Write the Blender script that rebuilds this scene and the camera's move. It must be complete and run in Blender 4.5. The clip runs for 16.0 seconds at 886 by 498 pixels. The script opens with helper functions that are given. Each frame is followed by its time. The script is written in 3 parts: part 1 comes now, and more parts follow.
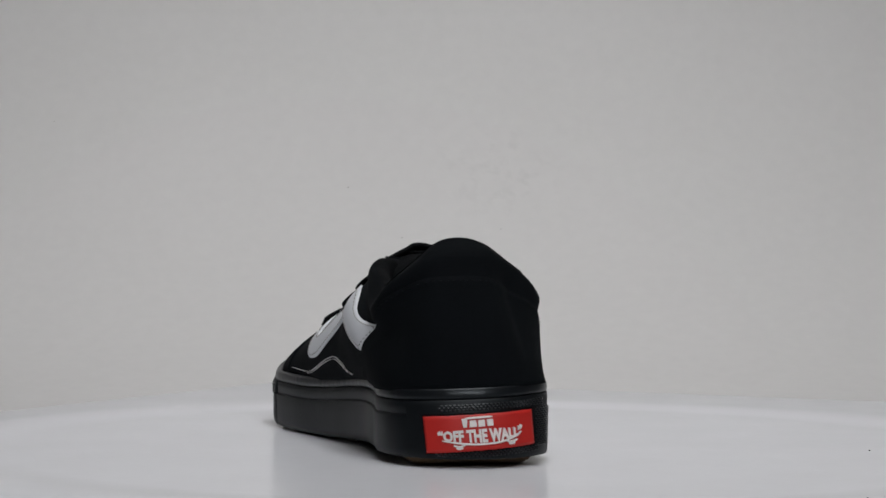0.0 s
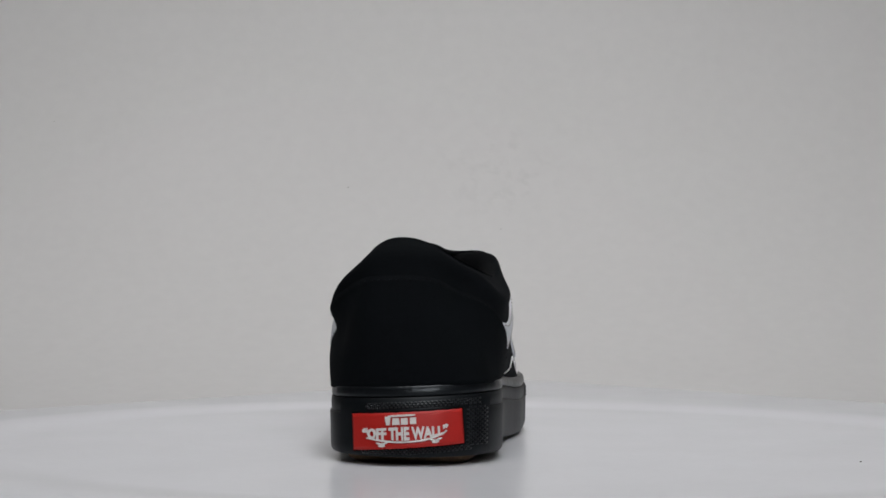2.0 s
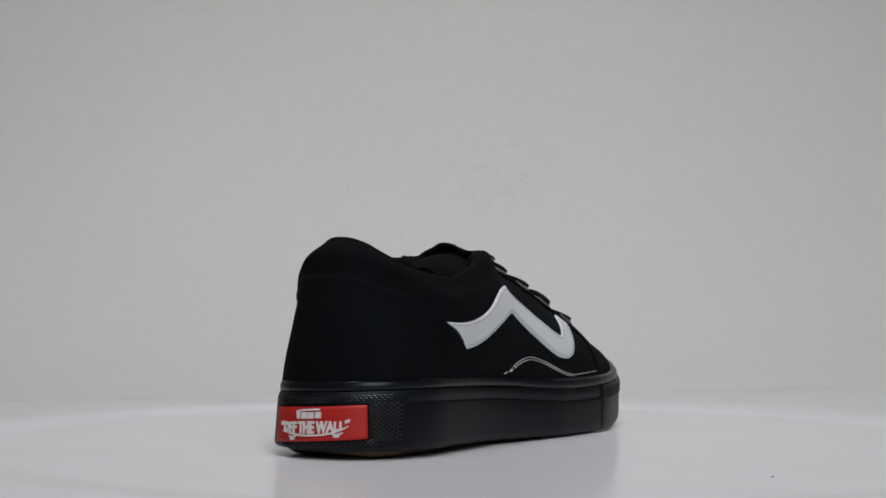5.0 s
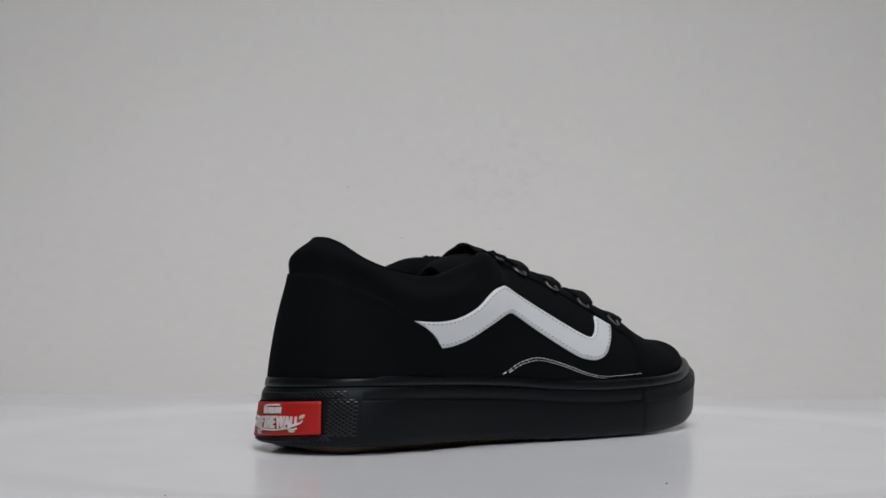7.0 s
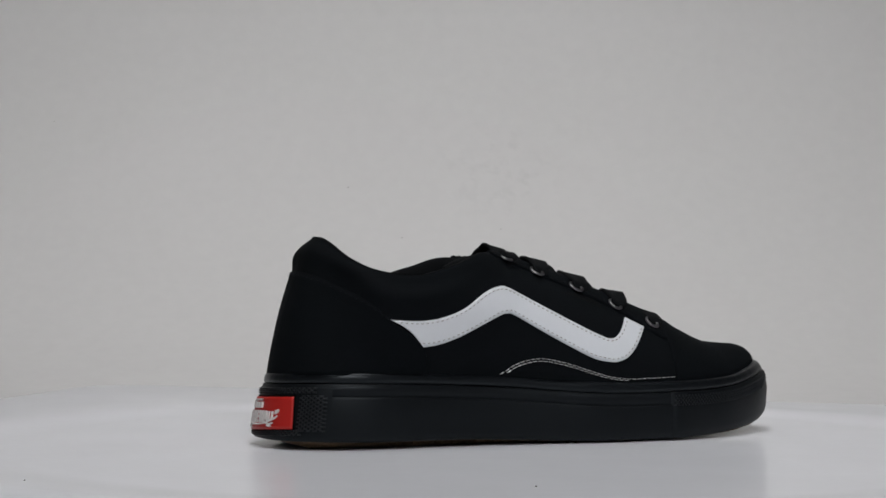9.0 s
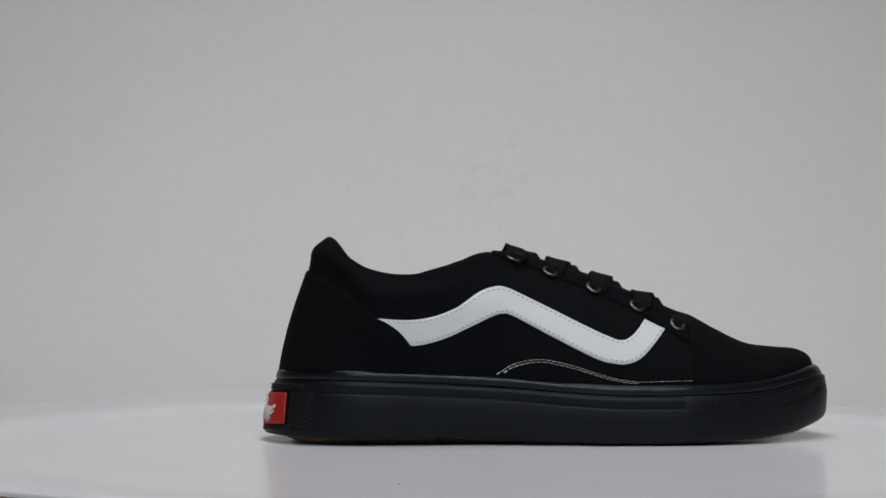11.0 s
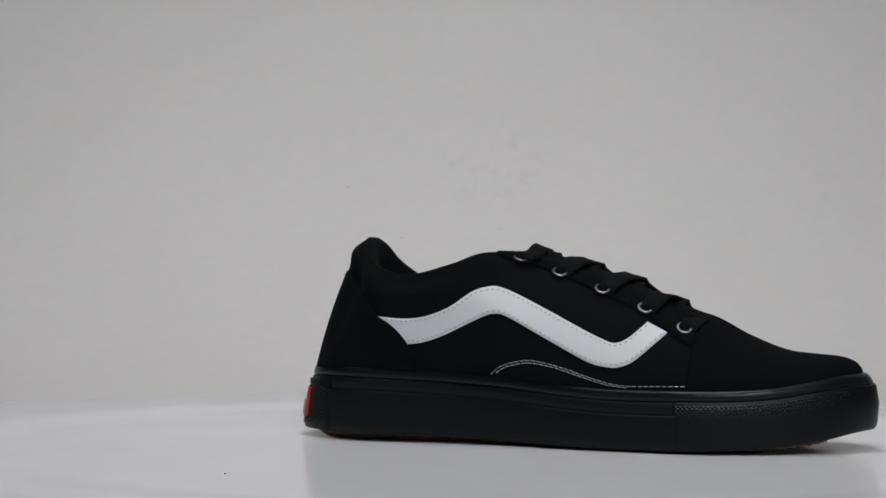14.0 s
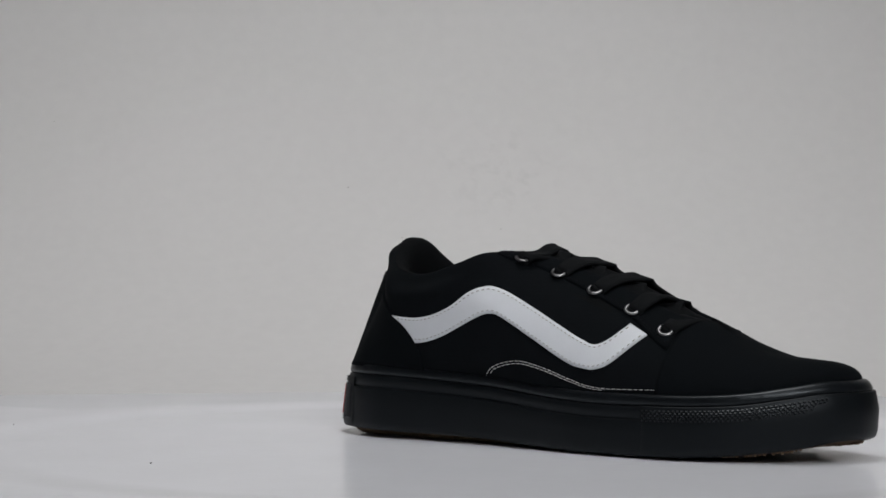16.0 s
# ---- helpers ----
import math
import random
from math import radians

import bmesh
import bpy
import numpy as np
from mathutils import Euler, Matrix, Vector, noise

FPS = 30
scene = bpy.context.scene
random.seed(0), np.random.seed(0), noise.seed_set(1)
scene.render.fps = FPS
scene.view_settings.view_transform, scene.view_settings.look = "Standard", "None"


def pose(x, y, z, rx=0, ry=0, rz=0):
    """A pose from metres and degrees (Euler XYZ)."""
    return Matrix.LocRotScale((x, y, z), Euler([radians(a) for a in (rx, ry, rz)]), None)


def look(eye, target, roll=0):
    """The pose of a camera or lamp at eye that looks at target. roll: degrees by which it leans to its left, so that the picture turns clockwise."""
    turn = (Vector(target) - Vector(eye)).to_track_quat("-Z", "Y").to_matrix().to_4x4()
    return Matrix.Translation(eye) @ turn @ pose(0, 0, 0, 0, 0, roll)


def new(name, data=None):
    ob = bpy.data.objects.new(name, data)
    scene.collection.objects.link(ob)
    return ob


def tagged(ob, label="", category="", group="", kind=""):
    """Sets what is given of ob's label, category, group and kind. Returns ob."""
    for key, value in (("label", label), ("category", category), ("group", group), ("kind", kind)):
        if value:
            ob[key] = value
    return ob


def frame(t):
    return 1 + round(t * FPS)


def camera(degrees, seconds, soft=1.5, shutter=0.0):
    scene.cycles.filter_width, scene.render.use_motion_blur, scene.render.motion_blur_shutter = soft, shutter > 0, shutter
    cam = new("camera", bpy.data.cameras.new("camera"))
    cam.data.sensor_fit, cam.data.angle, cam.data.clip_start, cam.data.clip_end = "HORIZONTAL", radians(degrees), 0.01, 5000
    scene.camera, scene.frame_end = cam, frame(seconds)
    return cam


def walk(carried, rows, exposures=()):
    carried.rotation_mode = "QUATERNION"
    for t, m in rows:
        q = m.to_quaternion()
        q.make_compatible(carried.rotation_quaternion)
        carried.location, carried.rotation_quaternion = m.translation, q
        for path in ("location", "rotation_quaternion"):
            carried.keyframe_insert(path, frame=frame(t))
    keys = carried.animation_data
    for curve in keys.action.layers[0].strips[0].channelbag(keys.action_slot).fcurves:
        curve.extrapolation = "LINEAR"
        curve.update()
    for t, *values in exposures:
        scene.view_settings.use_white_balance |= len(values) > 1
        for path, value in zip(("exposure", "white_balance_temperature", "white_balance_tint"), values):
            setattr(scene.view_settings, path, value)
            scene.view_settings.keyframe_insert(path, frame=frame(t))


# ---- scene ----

from mathutils.bvhtree import BVHTree

# ---- camera: it stands still before the turning board ----
cam = camera(22.58, 16.0, soft=1.62)
EYE = (0.0, -1.13, 0.1040)
STAND = Matrix.Translation(EYE) @ pose(0, 0, 0, 90 - 0.2936, 0, 1.2751) @ pose(0, 0, 0, 0, 0, 0.3484)
walk(cam, [(0.0, STAND), (16.0, STAND)])

# ---- turning of the board: clockwise, steady ----
AXLE_START, AXLE_RATE = 109.612, -8.8315          # degrees, degrees a second
SHOE_TURN, SHOE_AT = -6.8195, (-0.09997, 0.04227)  # the shoe on the board


def board_angle(t):
    return AXLE_START + AXLE_RATE * t


# ---- light ----
world = bpy.data.worlds.new("studio_world")
scene.world = world
world.use_nodes = True
wbg = world.node_tree.nodes["Background"]
wbg.inputs[0].default_value = (0.95, 0.97, 1.0, 1)
wbg.inputs[1].default_value = 0.16
scene.view_settings.exposure = 0.0


def softbox(name, at, to, sx, sy, watts, colour, spread=180.0):
    data = bpy.data.lights.new(name, "AREA")
    data.shape, data.size, data.size_y, data.energy, data.color = "RECTANGLE", sx, sy, watts, colour
    data.spread = radians(spread)
    ob = new(name, data)
    ob.matrix_world = look(at, to)
    return ob


softbox("ceiling_softbox", (0.03, -0.1, 1.45), (0.0, 0.0, 0.0), 0.6, 0.6, 9.75, (1.0, 0.992, 0.99))
softbox("front_softbox", (0.40, -1.65, 1.25), (-0.08, 0.52, 0.0), 0.9, 0.9, 1.72, (0.99, 0.99, 1.0), 42.0)


# ---- materials ----
def material(name, colour, rough=0.6, metal=0.0, vary=0.15, scale=60.0, fine=900.0, bump=0.1, depth=0.0004, sheen=0.0, coat=0.0, spec=0.5):
    m = bpy.data.materials.new(name)
    m.use_nodes = True
    n, l = m.node_tree.nodes, m.node_tree.links
    b = n["Principled BSDF"]
    b.inputs["Roughness"].default_value, b.inputs["Metallic"].default_value = rough, metal
    b.inputs["Sheen Weight"].default_value = sheen
    b.inputs["Coat Weight"].default_value = coat
    b.inputs["Specular IOR Level"].default_value = spec
    if max(colour) < 0.012:
        b.inputs["Specular Tint"].default_value = (0.86, 0.94, 1.0, 1)     # black dye with a blue cast
    co = n.new("ShaderNodeTexCoord")
    big, small = n.new("ShaderNodeTexNoise"), n.new("ShaderNodeTexNoise")
    big.inputs["Scale"].default_value, small.inputs["Scale"].default_value = scale, fine
    big.inputs["Detail"].default_value, small.inputs["Detail"].default_value = 4, 2
    for x in (big, small):
        l.new(co.outputs["Object"], x.inputs["Vector"])
    add = n.new("ShaderNodeMath")
    add.operation = "ADD"
    l.new(big.outputs["Fac"], add.inputs[0])
    l.new(small.outputs["Fac"], add.inputs[1])
    ramp = n.new("ShaderNodeMapRange")
    ramp.inputs["From Min"].default_value, ramp.inputs["From Max"].default_value = 0.6, 1.4
    ramp.inputs["To Min"].default_value, ramp.inputs["To Max"].default_value = 1 - vary, 1 + vary
    l.new(add.outputs[0], ramp.inputs["Value"])
    mul = n.new("ShaderNodeVectorMath")
    mul.operation = "SCALE"
    mul.inputs[0].default_value = colour
    l.new(ramp.outputs[0], mul.inputs["Scale"])
    l.new(mul.outputs[0], b.inputs["Base Color"])
    rr = n.new("ShaderNodeMapRange")
    rr.inputs["To Min"].default_value, rr.inputs["To Max"].default_value = rough * 0.88, min(1, rough * 1.12)
    l.new(big.outputs["Fac"], rr.inputs["Value"])
    l.new(rr.outputs[0], b.inputs["Roughness"])
    bp = n.new("ShaderNodeBump")
    bp.inputs["Strength"].default_value, bp.inputs["Distance"].default_value = bump, depth
    l.new(small.outputs["Fac"], bp.inputs["Height"])
    l.new(bp.outputs[0], b.inputs["Normal"])
    return m


def woven(name, colour, threads=900.0, rough=0.9):
    """Canvas: two crossed thread waves as relief."""
    m = material(name, colour, rough, vary=0.25, scale=45, fine=1500, bump=0.14, depth=0.0003, spec=0.09)
    n, l = m.node_tree.nodes, m.node_tree.links
    co, bp = n["Texture Coordinate"], n["Bump"]
    waves = []
    for axis in ("X", "Z"):
        w = n.new("ShaderNodeTexWave")
        w.bands_direction = axis
        w.inputs["Scale"].default_value, w.inputs["Distortion"].default_value = threads / 6.28, 0.6
        l.new(co.outputs["Object"], w.inputs["Vector"])
        waves.append(w)
    mx = n.new("ShaderNodeMath")
    mx.operation = "MAXIMUM"
    l.new(waves[0].outputs["Fac"], mx.inputs[0])
    l.new(waves[1].outputs["Fac"], mx.inputs[1])
    l.new(mx.outputs[0], bp.inputs["Height"])
    return m


M_CANVAS = woven("black_canvas", (0.0030, 0.0038, 0.0048))
M_SUEDE = material("black_suede", (0.0027, 0.0035, 0.0045), 0.95, vary=0.3, scale=50, fine=1800, bump=0.5, depth=0.0004, spec=0.08)
M_LINING = material("black_lining", (0.0024, 0.0026, 0.003), 0.95, vary=0.2, fine=1600, bump=0.4, spec=0.12)
M_RUBBER = material("black_rubber", (0.0028, 0.0037, 0.0049), 0.47, vary=0.25, scale=35, fine=600, bump=0.14, depth=0.0004, spec=0.22)
M_BEAD = material("polished_rubber_edge", (0.0045, 0.0056, 0.0070), 0.34, vary=0.25, scale=70, fine=240, bump=0.35, depth=0.0008, spec=0.28)
M_GUM = material("gum_rubber", (0.14, 0.092, 0.058), 0.8, vary=0.3, scale=40, fine=600, bump=0.3, spec=0.15)
M_WHITE = material("white_leather", (0.635, 0.655, 0.69), 0.5, vary=0.03, scale=120, fine=1600, bump=0.12, depth=0.0002, spec=0.35)
M_THREAD = material("white_thread", (0.85, 0.85, 0.85), 0.8, vary=0.1, fine=3000, bump=0.3)
M_DULL_THREAD = material("grey_beige_thread", (0.23, 0.215, 0.19), 0.85, vary=0.15, fine=3000, bump=0.3)
M_DARK_THREAD = material("black_thread", (0.0062, 0.007, 0.008), 0.9, vary=0.15, fine=3000, bump=0.3, spec=0.1)
M_LACE = woven("black_lace", (0.0062, 0.0066, 0.0072), 1500.0, 0.95)
M_GRIP = material("raised_rubber_relief", (0.0075, 0.0082, 0.0095), 0.30, vary=0.2, fine=900, bump=0.1, spec=0.5)
M_METAL = material("gunmetal", (0.19, 0.19, 0.195), 0.33, metal=1.0, vary=0.1, fine=1200, bump=0.05)
M_RED = material("red_rubber", (0.43, 0.014, 0.010), 0.5, vary=0.07, scale=50, fine=900, bump=0.08, spec=0.35)
M_PRINT = material("raised_white_rubber", (0.68, 0.65, 0.64), 0.6, vary=0.04, fine=900, bump=0.06)
M_BOARD = material("white_laminate", (0.73, 0.74, 0.775), 0.17, vary=0.015, scale=14, fine=160, bump=0.02, depth=0.0002, spec=0.032)
M_CHIP = material("brown_board_edge", (0.30, 0.215, 0.155), 0.85, vary=0.3, scale=80, fine=500, bump=0.5, depth=0.001)
M_SPECK = material("dark_grit", (0.05, 0.045, 0.04), 0.9, vary=0.3)
M_MARK = material("grey_paper_mark", (0.52, 0.51, 0.50), 0.9, vary=0.2)
M_ROOM = material("pale_room_paint", (0.5, 0.5, 0.49), 0.85, vary=0.05, scale=2, fine=60, bump=0.1)


def backdrop_material():
    m = material("white_backdrop_paper", (0.669, 0.660, 0.655), 0.85, vary=0.025, scale=3.2, fine=90, bump=0.06, depth=0.0006, spec=0.2)
    n, l = m.node_tree.nodes, m.node_tree.links
    co = n["Texture Coordinate"]
    mul = [x for x in n if x.type == "VECT_MATH"][0]
    # a patch of faint grey scuffs on the upright part of the paper
    mp = n.new("ShaderNodeMapping")
    mp.inputs["Location"].default_value = (-0.006, -0.95, -0.163)
    l.new(co.outputs["Object"], mp.inputs["Vector"])
    sc = n.new("ShaderNodeVectorMath")
    sc.operation = "MULTIPLY"
    sc.inputs[1].default_value = (18, 2, 24)
    l.new(mp.outputs[0], sc.inputs[0])
    ln = n.new("ShaderNodeVectorMath")
    ln.operation = "LENGTH"
    l.new(sc.outputs[0], ln.inputs[0])
    near = n.new("ShaderNodeMapRange")
    near.inputs["From Min"].default_value, near.inputs["From Max"].default_value = 1.25, 0.5
    l.new(ln.outputs["Value"], near.inputs["Value"])
    no = n.new("ShaderNodeTexNoise")
    no.inputs["Scale"].default_value, no.inputs["Detail"].default_value = 85, 5
    l.new(co.outputs["Object"], no.inputs["Vector"])
    th = n.new("ShaderNodeMapRange")
    th.inputs["From Min"].default_value, th.inputs["From Max"].default_value = 0.53, 0.70
    l.new(no.outputs["Fac"], th.inputs["Value"])
    both = n.new("ShaderNodeMath")
    both.operation = "MULTIPLY"
    l.new(near.outputs[0], both.inputs[0])
    l.new(th.outputs[0], both.inputs[1])
    mix = n.new("ShaderNodeMix")
    mix.data_type = "RGBA"
    l.new(both.outputs[0], mix.inputs["Factor"])
    l.new(mul.outputs[0], mix.inputs["A"])
    mix.inputs["B"].default_value = (0.625, 0.617, 0.611, 1)
    l.new(mix.outputs["Result"], n["Principled BSDF"].inputs["Base Color"])
    return m


M_PAPER = backdrop_material()


# ---- mesh helpers ----
def part(name, bm, mat, parent=None, label="", smooth=True):
    me = bpy.data.meshes.new(name)
    bmesh.ops.recalc_face_normals(bm, faces=bm.faces)
    bm.to_mesh(me)
    bm.free()
    me.materials.append(mat)
    for p in me.polygons:
        p.use_smooth = smooth
    ob = new(name, me)
    if parent:
        ob.parent = parent
    if label:
        tagged(ob, label)
    return ob


def sheet(rows, closed=False, bm=None):
    """A grid of points as quads; closed joins the last column to the first."""
    bm = bm or bmesh.new()
    vs = [[bm.verts.new(p) for p in r] for r in rows]
    for a, b in zip(vs, vs[1:]):
        n = len(a)
        for i in range(n if closed else n - 1):
            j = (i + 1) % n
            try:
                bm.faces.new((a[i], a[j], b[j], b[i]))
            except ValueError:
                pass
    return bm


def box(bm, lo, hi):
    vs = [bm.verts.new((x, y, z)) for x in (lo[0], hi[0]) for y in (lo[1], hi[1]) for z in (lo[2], hi[2])]
    for q in ((0, 1, 3, 2), (4, 6, 7, 5), (0, 4, 5, 1), (2, 3, 7, 6), (0, 2, 6, 4), (1, 5, 7, 3)):
        bm.faces.new([vs[i] for i in q])


def brick(bm, at, along, up, length, width, height):
    """A small block at a point, laid along a direction on a surface with that normal."""
    x = Vector(along).normalized()
    z = Vector(up).normalized()
    y = z.cross(x).normalized()
    x = y.cross(z)
    vs = []
    for a in (-1, 1):
        for b in (-1, 1):
            for c, shrink in ((-1, 1.0), (1, 0.7)):
                vs.append(bm.verts.new(Vector(at) + x * a * length / 2 * shrink + y * b * width / 2 * shrink + z * c * height / 2))
    for q in ((0, 1, 3, 2), (4, 6, 7, 5), (0, 4, 5, 1), (2, 3, 7, 6), (0, 2, 6, 4), (1, 5, 7, 3)):
        bm.faces.new([vs[i] for i in q])


def curve(points, n, closed=False):
    """n points, evenly spaced, on a smooth curve through the given ones."""
    p = np.array(points, float)
    k = len(p)
    out = []
    for i in range(k if closed else k - 1):
        if closed:
            a, b, c, d = p[i - 1], p[i], p[(i + 1) % k], p[(i + 2) % k]
        else:
            a, b, c, d = p[max(i - 1, 0)], p[i], p[i + 1], p[min(i + 2, k - 1)]
        for s in np.linspace(0, 1, 24, endpoint=False):
            out.append(0.5 * (2 * b + (c - a) * s + (2 * a - 5 * b + 4 * c - d) * s * s + (3 * b - a - 3 * c + d) * s ** 3))
    out.append(p[0] if closed else p[-1])
    out = np.array(out)
    d = np.r_[0, np.cumsum(np.linalg.norm(np.diff(out, axis=0), axis=1))]
    q = np.linspace(0, d[-1], n + 1 if closed else n)
    res = np.stack([np.interp(q, d, out[:, j]) for j in range(p.shape[1])], 1)
    return res[:-1] if closed else res


def smooth_key(x, keys, values):
    """Smooth interpolation (monotone cubic) of values keyed by rising keys."""
    k, v = np.array(keys, float), np.array(values, float)
    i = int(np.clip(np.searchsorted(k, x) - 1, 0, len(k) - 2))
    h = k[i + 1] - k[i]
    s = min(max((x - k[i]) / h, 0), 1)

    def slope(j):
        if j == 0 or j == len(k) - 1:
            return 0 * v[0] if v.ndim > 1 else 0.0
        return (v[j + 1] - v[j - 1]) / (k[j + 1] - k[j - 1])
    m0, m1 = slope(i) * h, slope(i + 1) * h
    return (2 * s ** 3 - 3 * s * s + 1) * v[i] + (s ** 3 - 2 * s * s + s) * m0 + (3 * s * s - 2 * s ** 3) * v[i + 1] + (s ** 3 - s * s) * m1


# ---- structure: the paper sweep, the table under the board, an unseen room added round them ----
def build_setting():
    rows = []
    r, base, wall_y = 0.52, -0.02, 0.95
    prof = [(-0.75, base), (0.0, base), (0.3, base), (wall_y - r, base)]
    prof += [(wall_y - r + r * math.sin(a), base + r - r * math.cos(a)) for a in np.linspace(0, math.pi / 2, 24)[1:]]
    prof += [(wall_y, z) for z in (0.6, 0.9, 1.3)]
    for y, z in prof:
        rows.append([(x, y, z) for x in np.linspace(-0.95, 0.95, 12)])
    n = len(prof)
    for i in range(n - 1, -1, -1):      # the back of the sheet, so that it has a thickness
        y, z = prof[i]
        up = min(max((i - 3) / 23, 0), 1) * math.pi / 2
        rows.append([(x, y + 0.003 * math.sin(up), z - 0.003 * math.cos(up)) for x in np.linspace(-0.95, 0.95, 12)])
    rows.append(rows[0])
    backdrop = tagged(part("backdrop", sheet(rows), M_PAPER), "white seamless paper sweep with faint grey scuffs", "backdrop", kind="structure")
    for x, z, size in ((-0.1266, 0.147, 0.0022), (-0.0775, 0.103, 0.0024), (0.007, 0.111, 0.0022), (-0.395, 0.206, 0.002), (-0.1, 0.31, 0.0015)):
        bm = bmesh.new()
        bmesh.ops.create_icosphere(bm, subdivisions=2, radius=size / 2)
        y = wall_y - 0.0002
        if z < base + r:
            y = wall_y - r + r * math.sin(math.acos(1 - (z - base) / r))
        for v in bm.verts:
            v.co = Vector((x + v.co.x, y + v.co.y * 0.15, z + v.co.z)) + 0.2 * size * noise.noise_vector(v.co * 700)
        part("paper_speck", bm, M_MARK, backdrop)
    bm = bmesh.new()
    box(bm, (-1.0, -0.8, -0.063), (1.0, 1.0, -0.023))
    tagged(part("table_slab", bm, M_ROOM, smooth=False), "pale table slab under the paper sweep", "table", kind="structure")
    # unseen room, added to close the set; its pale sides bounce the lamps' light
    for name, lo, hi in (("wall_south", (-2.3, -3.1, -0.9), (2.3, -3.0, 2.3)), ("wall_north", (-2.3, 1.5, -0.9), (2.3, 1.6, 2.3)),
                         ("wall_east", (2.2, -3.0, -0.9), (2.3, 1.5, 2.3)), ("wall_west", (-2.3, -3.0, -0.9), (-2.2, 1.5, 2.3)),
                         ("ceiling", (-2.3, -3.1, 2.3), (2.3, 1.6, 2.4)), ("floor", (-2.3, -3.1, -1.0), (2.3, 1.6, -0.9))):
        bm = bmesh.new()
        box(bm, lo, hi)
        tagged(part(name, bm, M_ROOM, smooth=False), "unseen pale light-bouncing studio " + name.split("_")[0], "room", kind="structure")
    bm = bmesh.new()
    for x in (-0.95, 0.88):
        for y in (-0.75, 0.9):
            box(bm, (x, y, -0.9), (x + 0.07, y + 0.07, -0.063))
    tagged(part("table_frame", bm, M_ROOM, smooth=False), "pale legs under the table slab", "table", kind="structure")


build_setting()


# ---- the turning board ----
def curve_line(points, step):
    """A closed line of points with its long straight stretches divided."""
    out = []
    for p, q in zip(points, points[1:] + points[:1]):
        n = max(1, int(math.hypot(q[0] - p[0], q[1] - p[1]) / step))
        out += [(p[0] + (q[0] - p[0]) * k / n, p[1] + (q[1] - p[1]) * k / n) for k in range(n)]
    return out


GRIT = []     # each speck with its place on the board


def build_board():
    board = new("turning_board")
    tagged(board, "white glossy laminate board turning slowly under the shoe", "turntable board")
    ca, sa = math.cos(radians(45)), math.sin(radians(45))

    def at(p, q, z):
        return (ca * p - sa * q, sa * p + ca * q, z)
    corners = []
    lo_p, hi_p, lo_q, hi_q, r = -0.3035, 0.335, -0.385, 0.372, 0.03
    for cx, cy, a0 in ((hi_p - r, hi_q - r, 0), (lo_p + r, hi_q - r, 90), (lo_p + r, lo_q + r, 180), (hi_p - r, lo_q + r, 270)):
        for a in np.linspace(a0, a0 + 90, 9):
            corners.append((cx + r * math.cos(radians(a)), cy + r * math.sin(radians(a))))

    corners = [tuple(p) for p in curve_line(corners, 0.02)]

    def dish(r):
        k = min(max((r - 0.243) / 0.047, 0), 1)
        return -0.0014 * (1 - k * k * (3 - 2 * k))

    def ring(shrink, z):
        return [at(p * (1 - shrink / 0.35), q * (1 - shrink / 0.35), z) for p, q in corners]
    # the thin laminate sags a little in the middle
    inner = [[(r * math.cos(a), r * math.sin(a), dish(r)) for a in (math.atan2(*p[1::-1]) for p in ring(0.001, 0))] for r in (0.29, 0.283, 0.276, 0.269, 0.262, 0.255, 0.248, 0.243, 0.08)]
    bm = sheet([ring(0, -0.0022), ring(0, -0.001), ring(0.0004, -0.0003), ring(0.001, 0)] + inner, closed=True)
    bm.verts.ensure_lookup_table()
    bm.faces.new(bm.verts[-len(corners):])
    part("white_top", bm, M_BOARD, board, "white glossy laminate surface")
    bm = sheet([ring(0.0006, -0.0022), ring(0.0, -0.004), ring(0.0, -0.0185), ring(0.0006, -0.02)], closed=True)
    bm.verts.ensure_lookup_table()
    bm.faces.new(bm.verts[-len(corners):])
    part("board_core", bm, M_CHIP, board, "raw brown board edge", smooth=False)

    def build_grit(size):
        bm = bmesh.new()
        bmesh.ops.create_icosphere(bm, subdivisions=2, radius=size / 2)
        for v in bm.verts:
            v.co += 0.25 * size * noise.noise_vector(v.co * 900)
            v.co.z = v.co.z * 0.6 + size * 0.22
        return tagged(part("grit_speck", bm, M_SPECK), "tiny dark grit speck lying on the white board", "grit", "grit on the board")
    for x, y, size in ((-0.0783, -0.1730, 0.0011), (-0.2676, -0.0663, 0.0009)):
        GRIT.append((build_grit(size), x, y, dish(math.hypot(x, y))))
    return board


board = build_board()

# ---- the shoe: plan outline, sole heights, upper surface ----
HEEL_TO_TOE_OUTER = [(-0.0105, 0), (-0.0060, -0.0182), (0.0085, -0.0328), (0.032, -0.0402), (0.07, -0.0404), (0.11, -0.0400), (0.15, -0.0402),
                     (0.185, -0.0402), (0.207, -0.0387), (0.226, -0.0340), (0.246, -0.0262), (0.267, -0.0132), (0.2808, 0.0), (0.2873, 0.0125), (0.2892, 0.024)]
TOE_TO_HEEL_INNER = [(0.2868, 0.0365), (0.280, 0.0473), (0.267, 0.0560), (0.247, 0.0615), (0.222, 0.0645), (0.19, 0.0597), (0.155, 0.0512),
                     (0.12, 0.0448), (0.09, 0.0415), (0.06, 0.0402), (0.032, 0.0404), (0.0085, 0.0343), (-0.0058, 0.0192)]
NLOOP = 320
LOOP = curve(HEEL_TO_TOE_OUTER + TOE_TO_HEEL_INNER, NLOOP, closed=True)


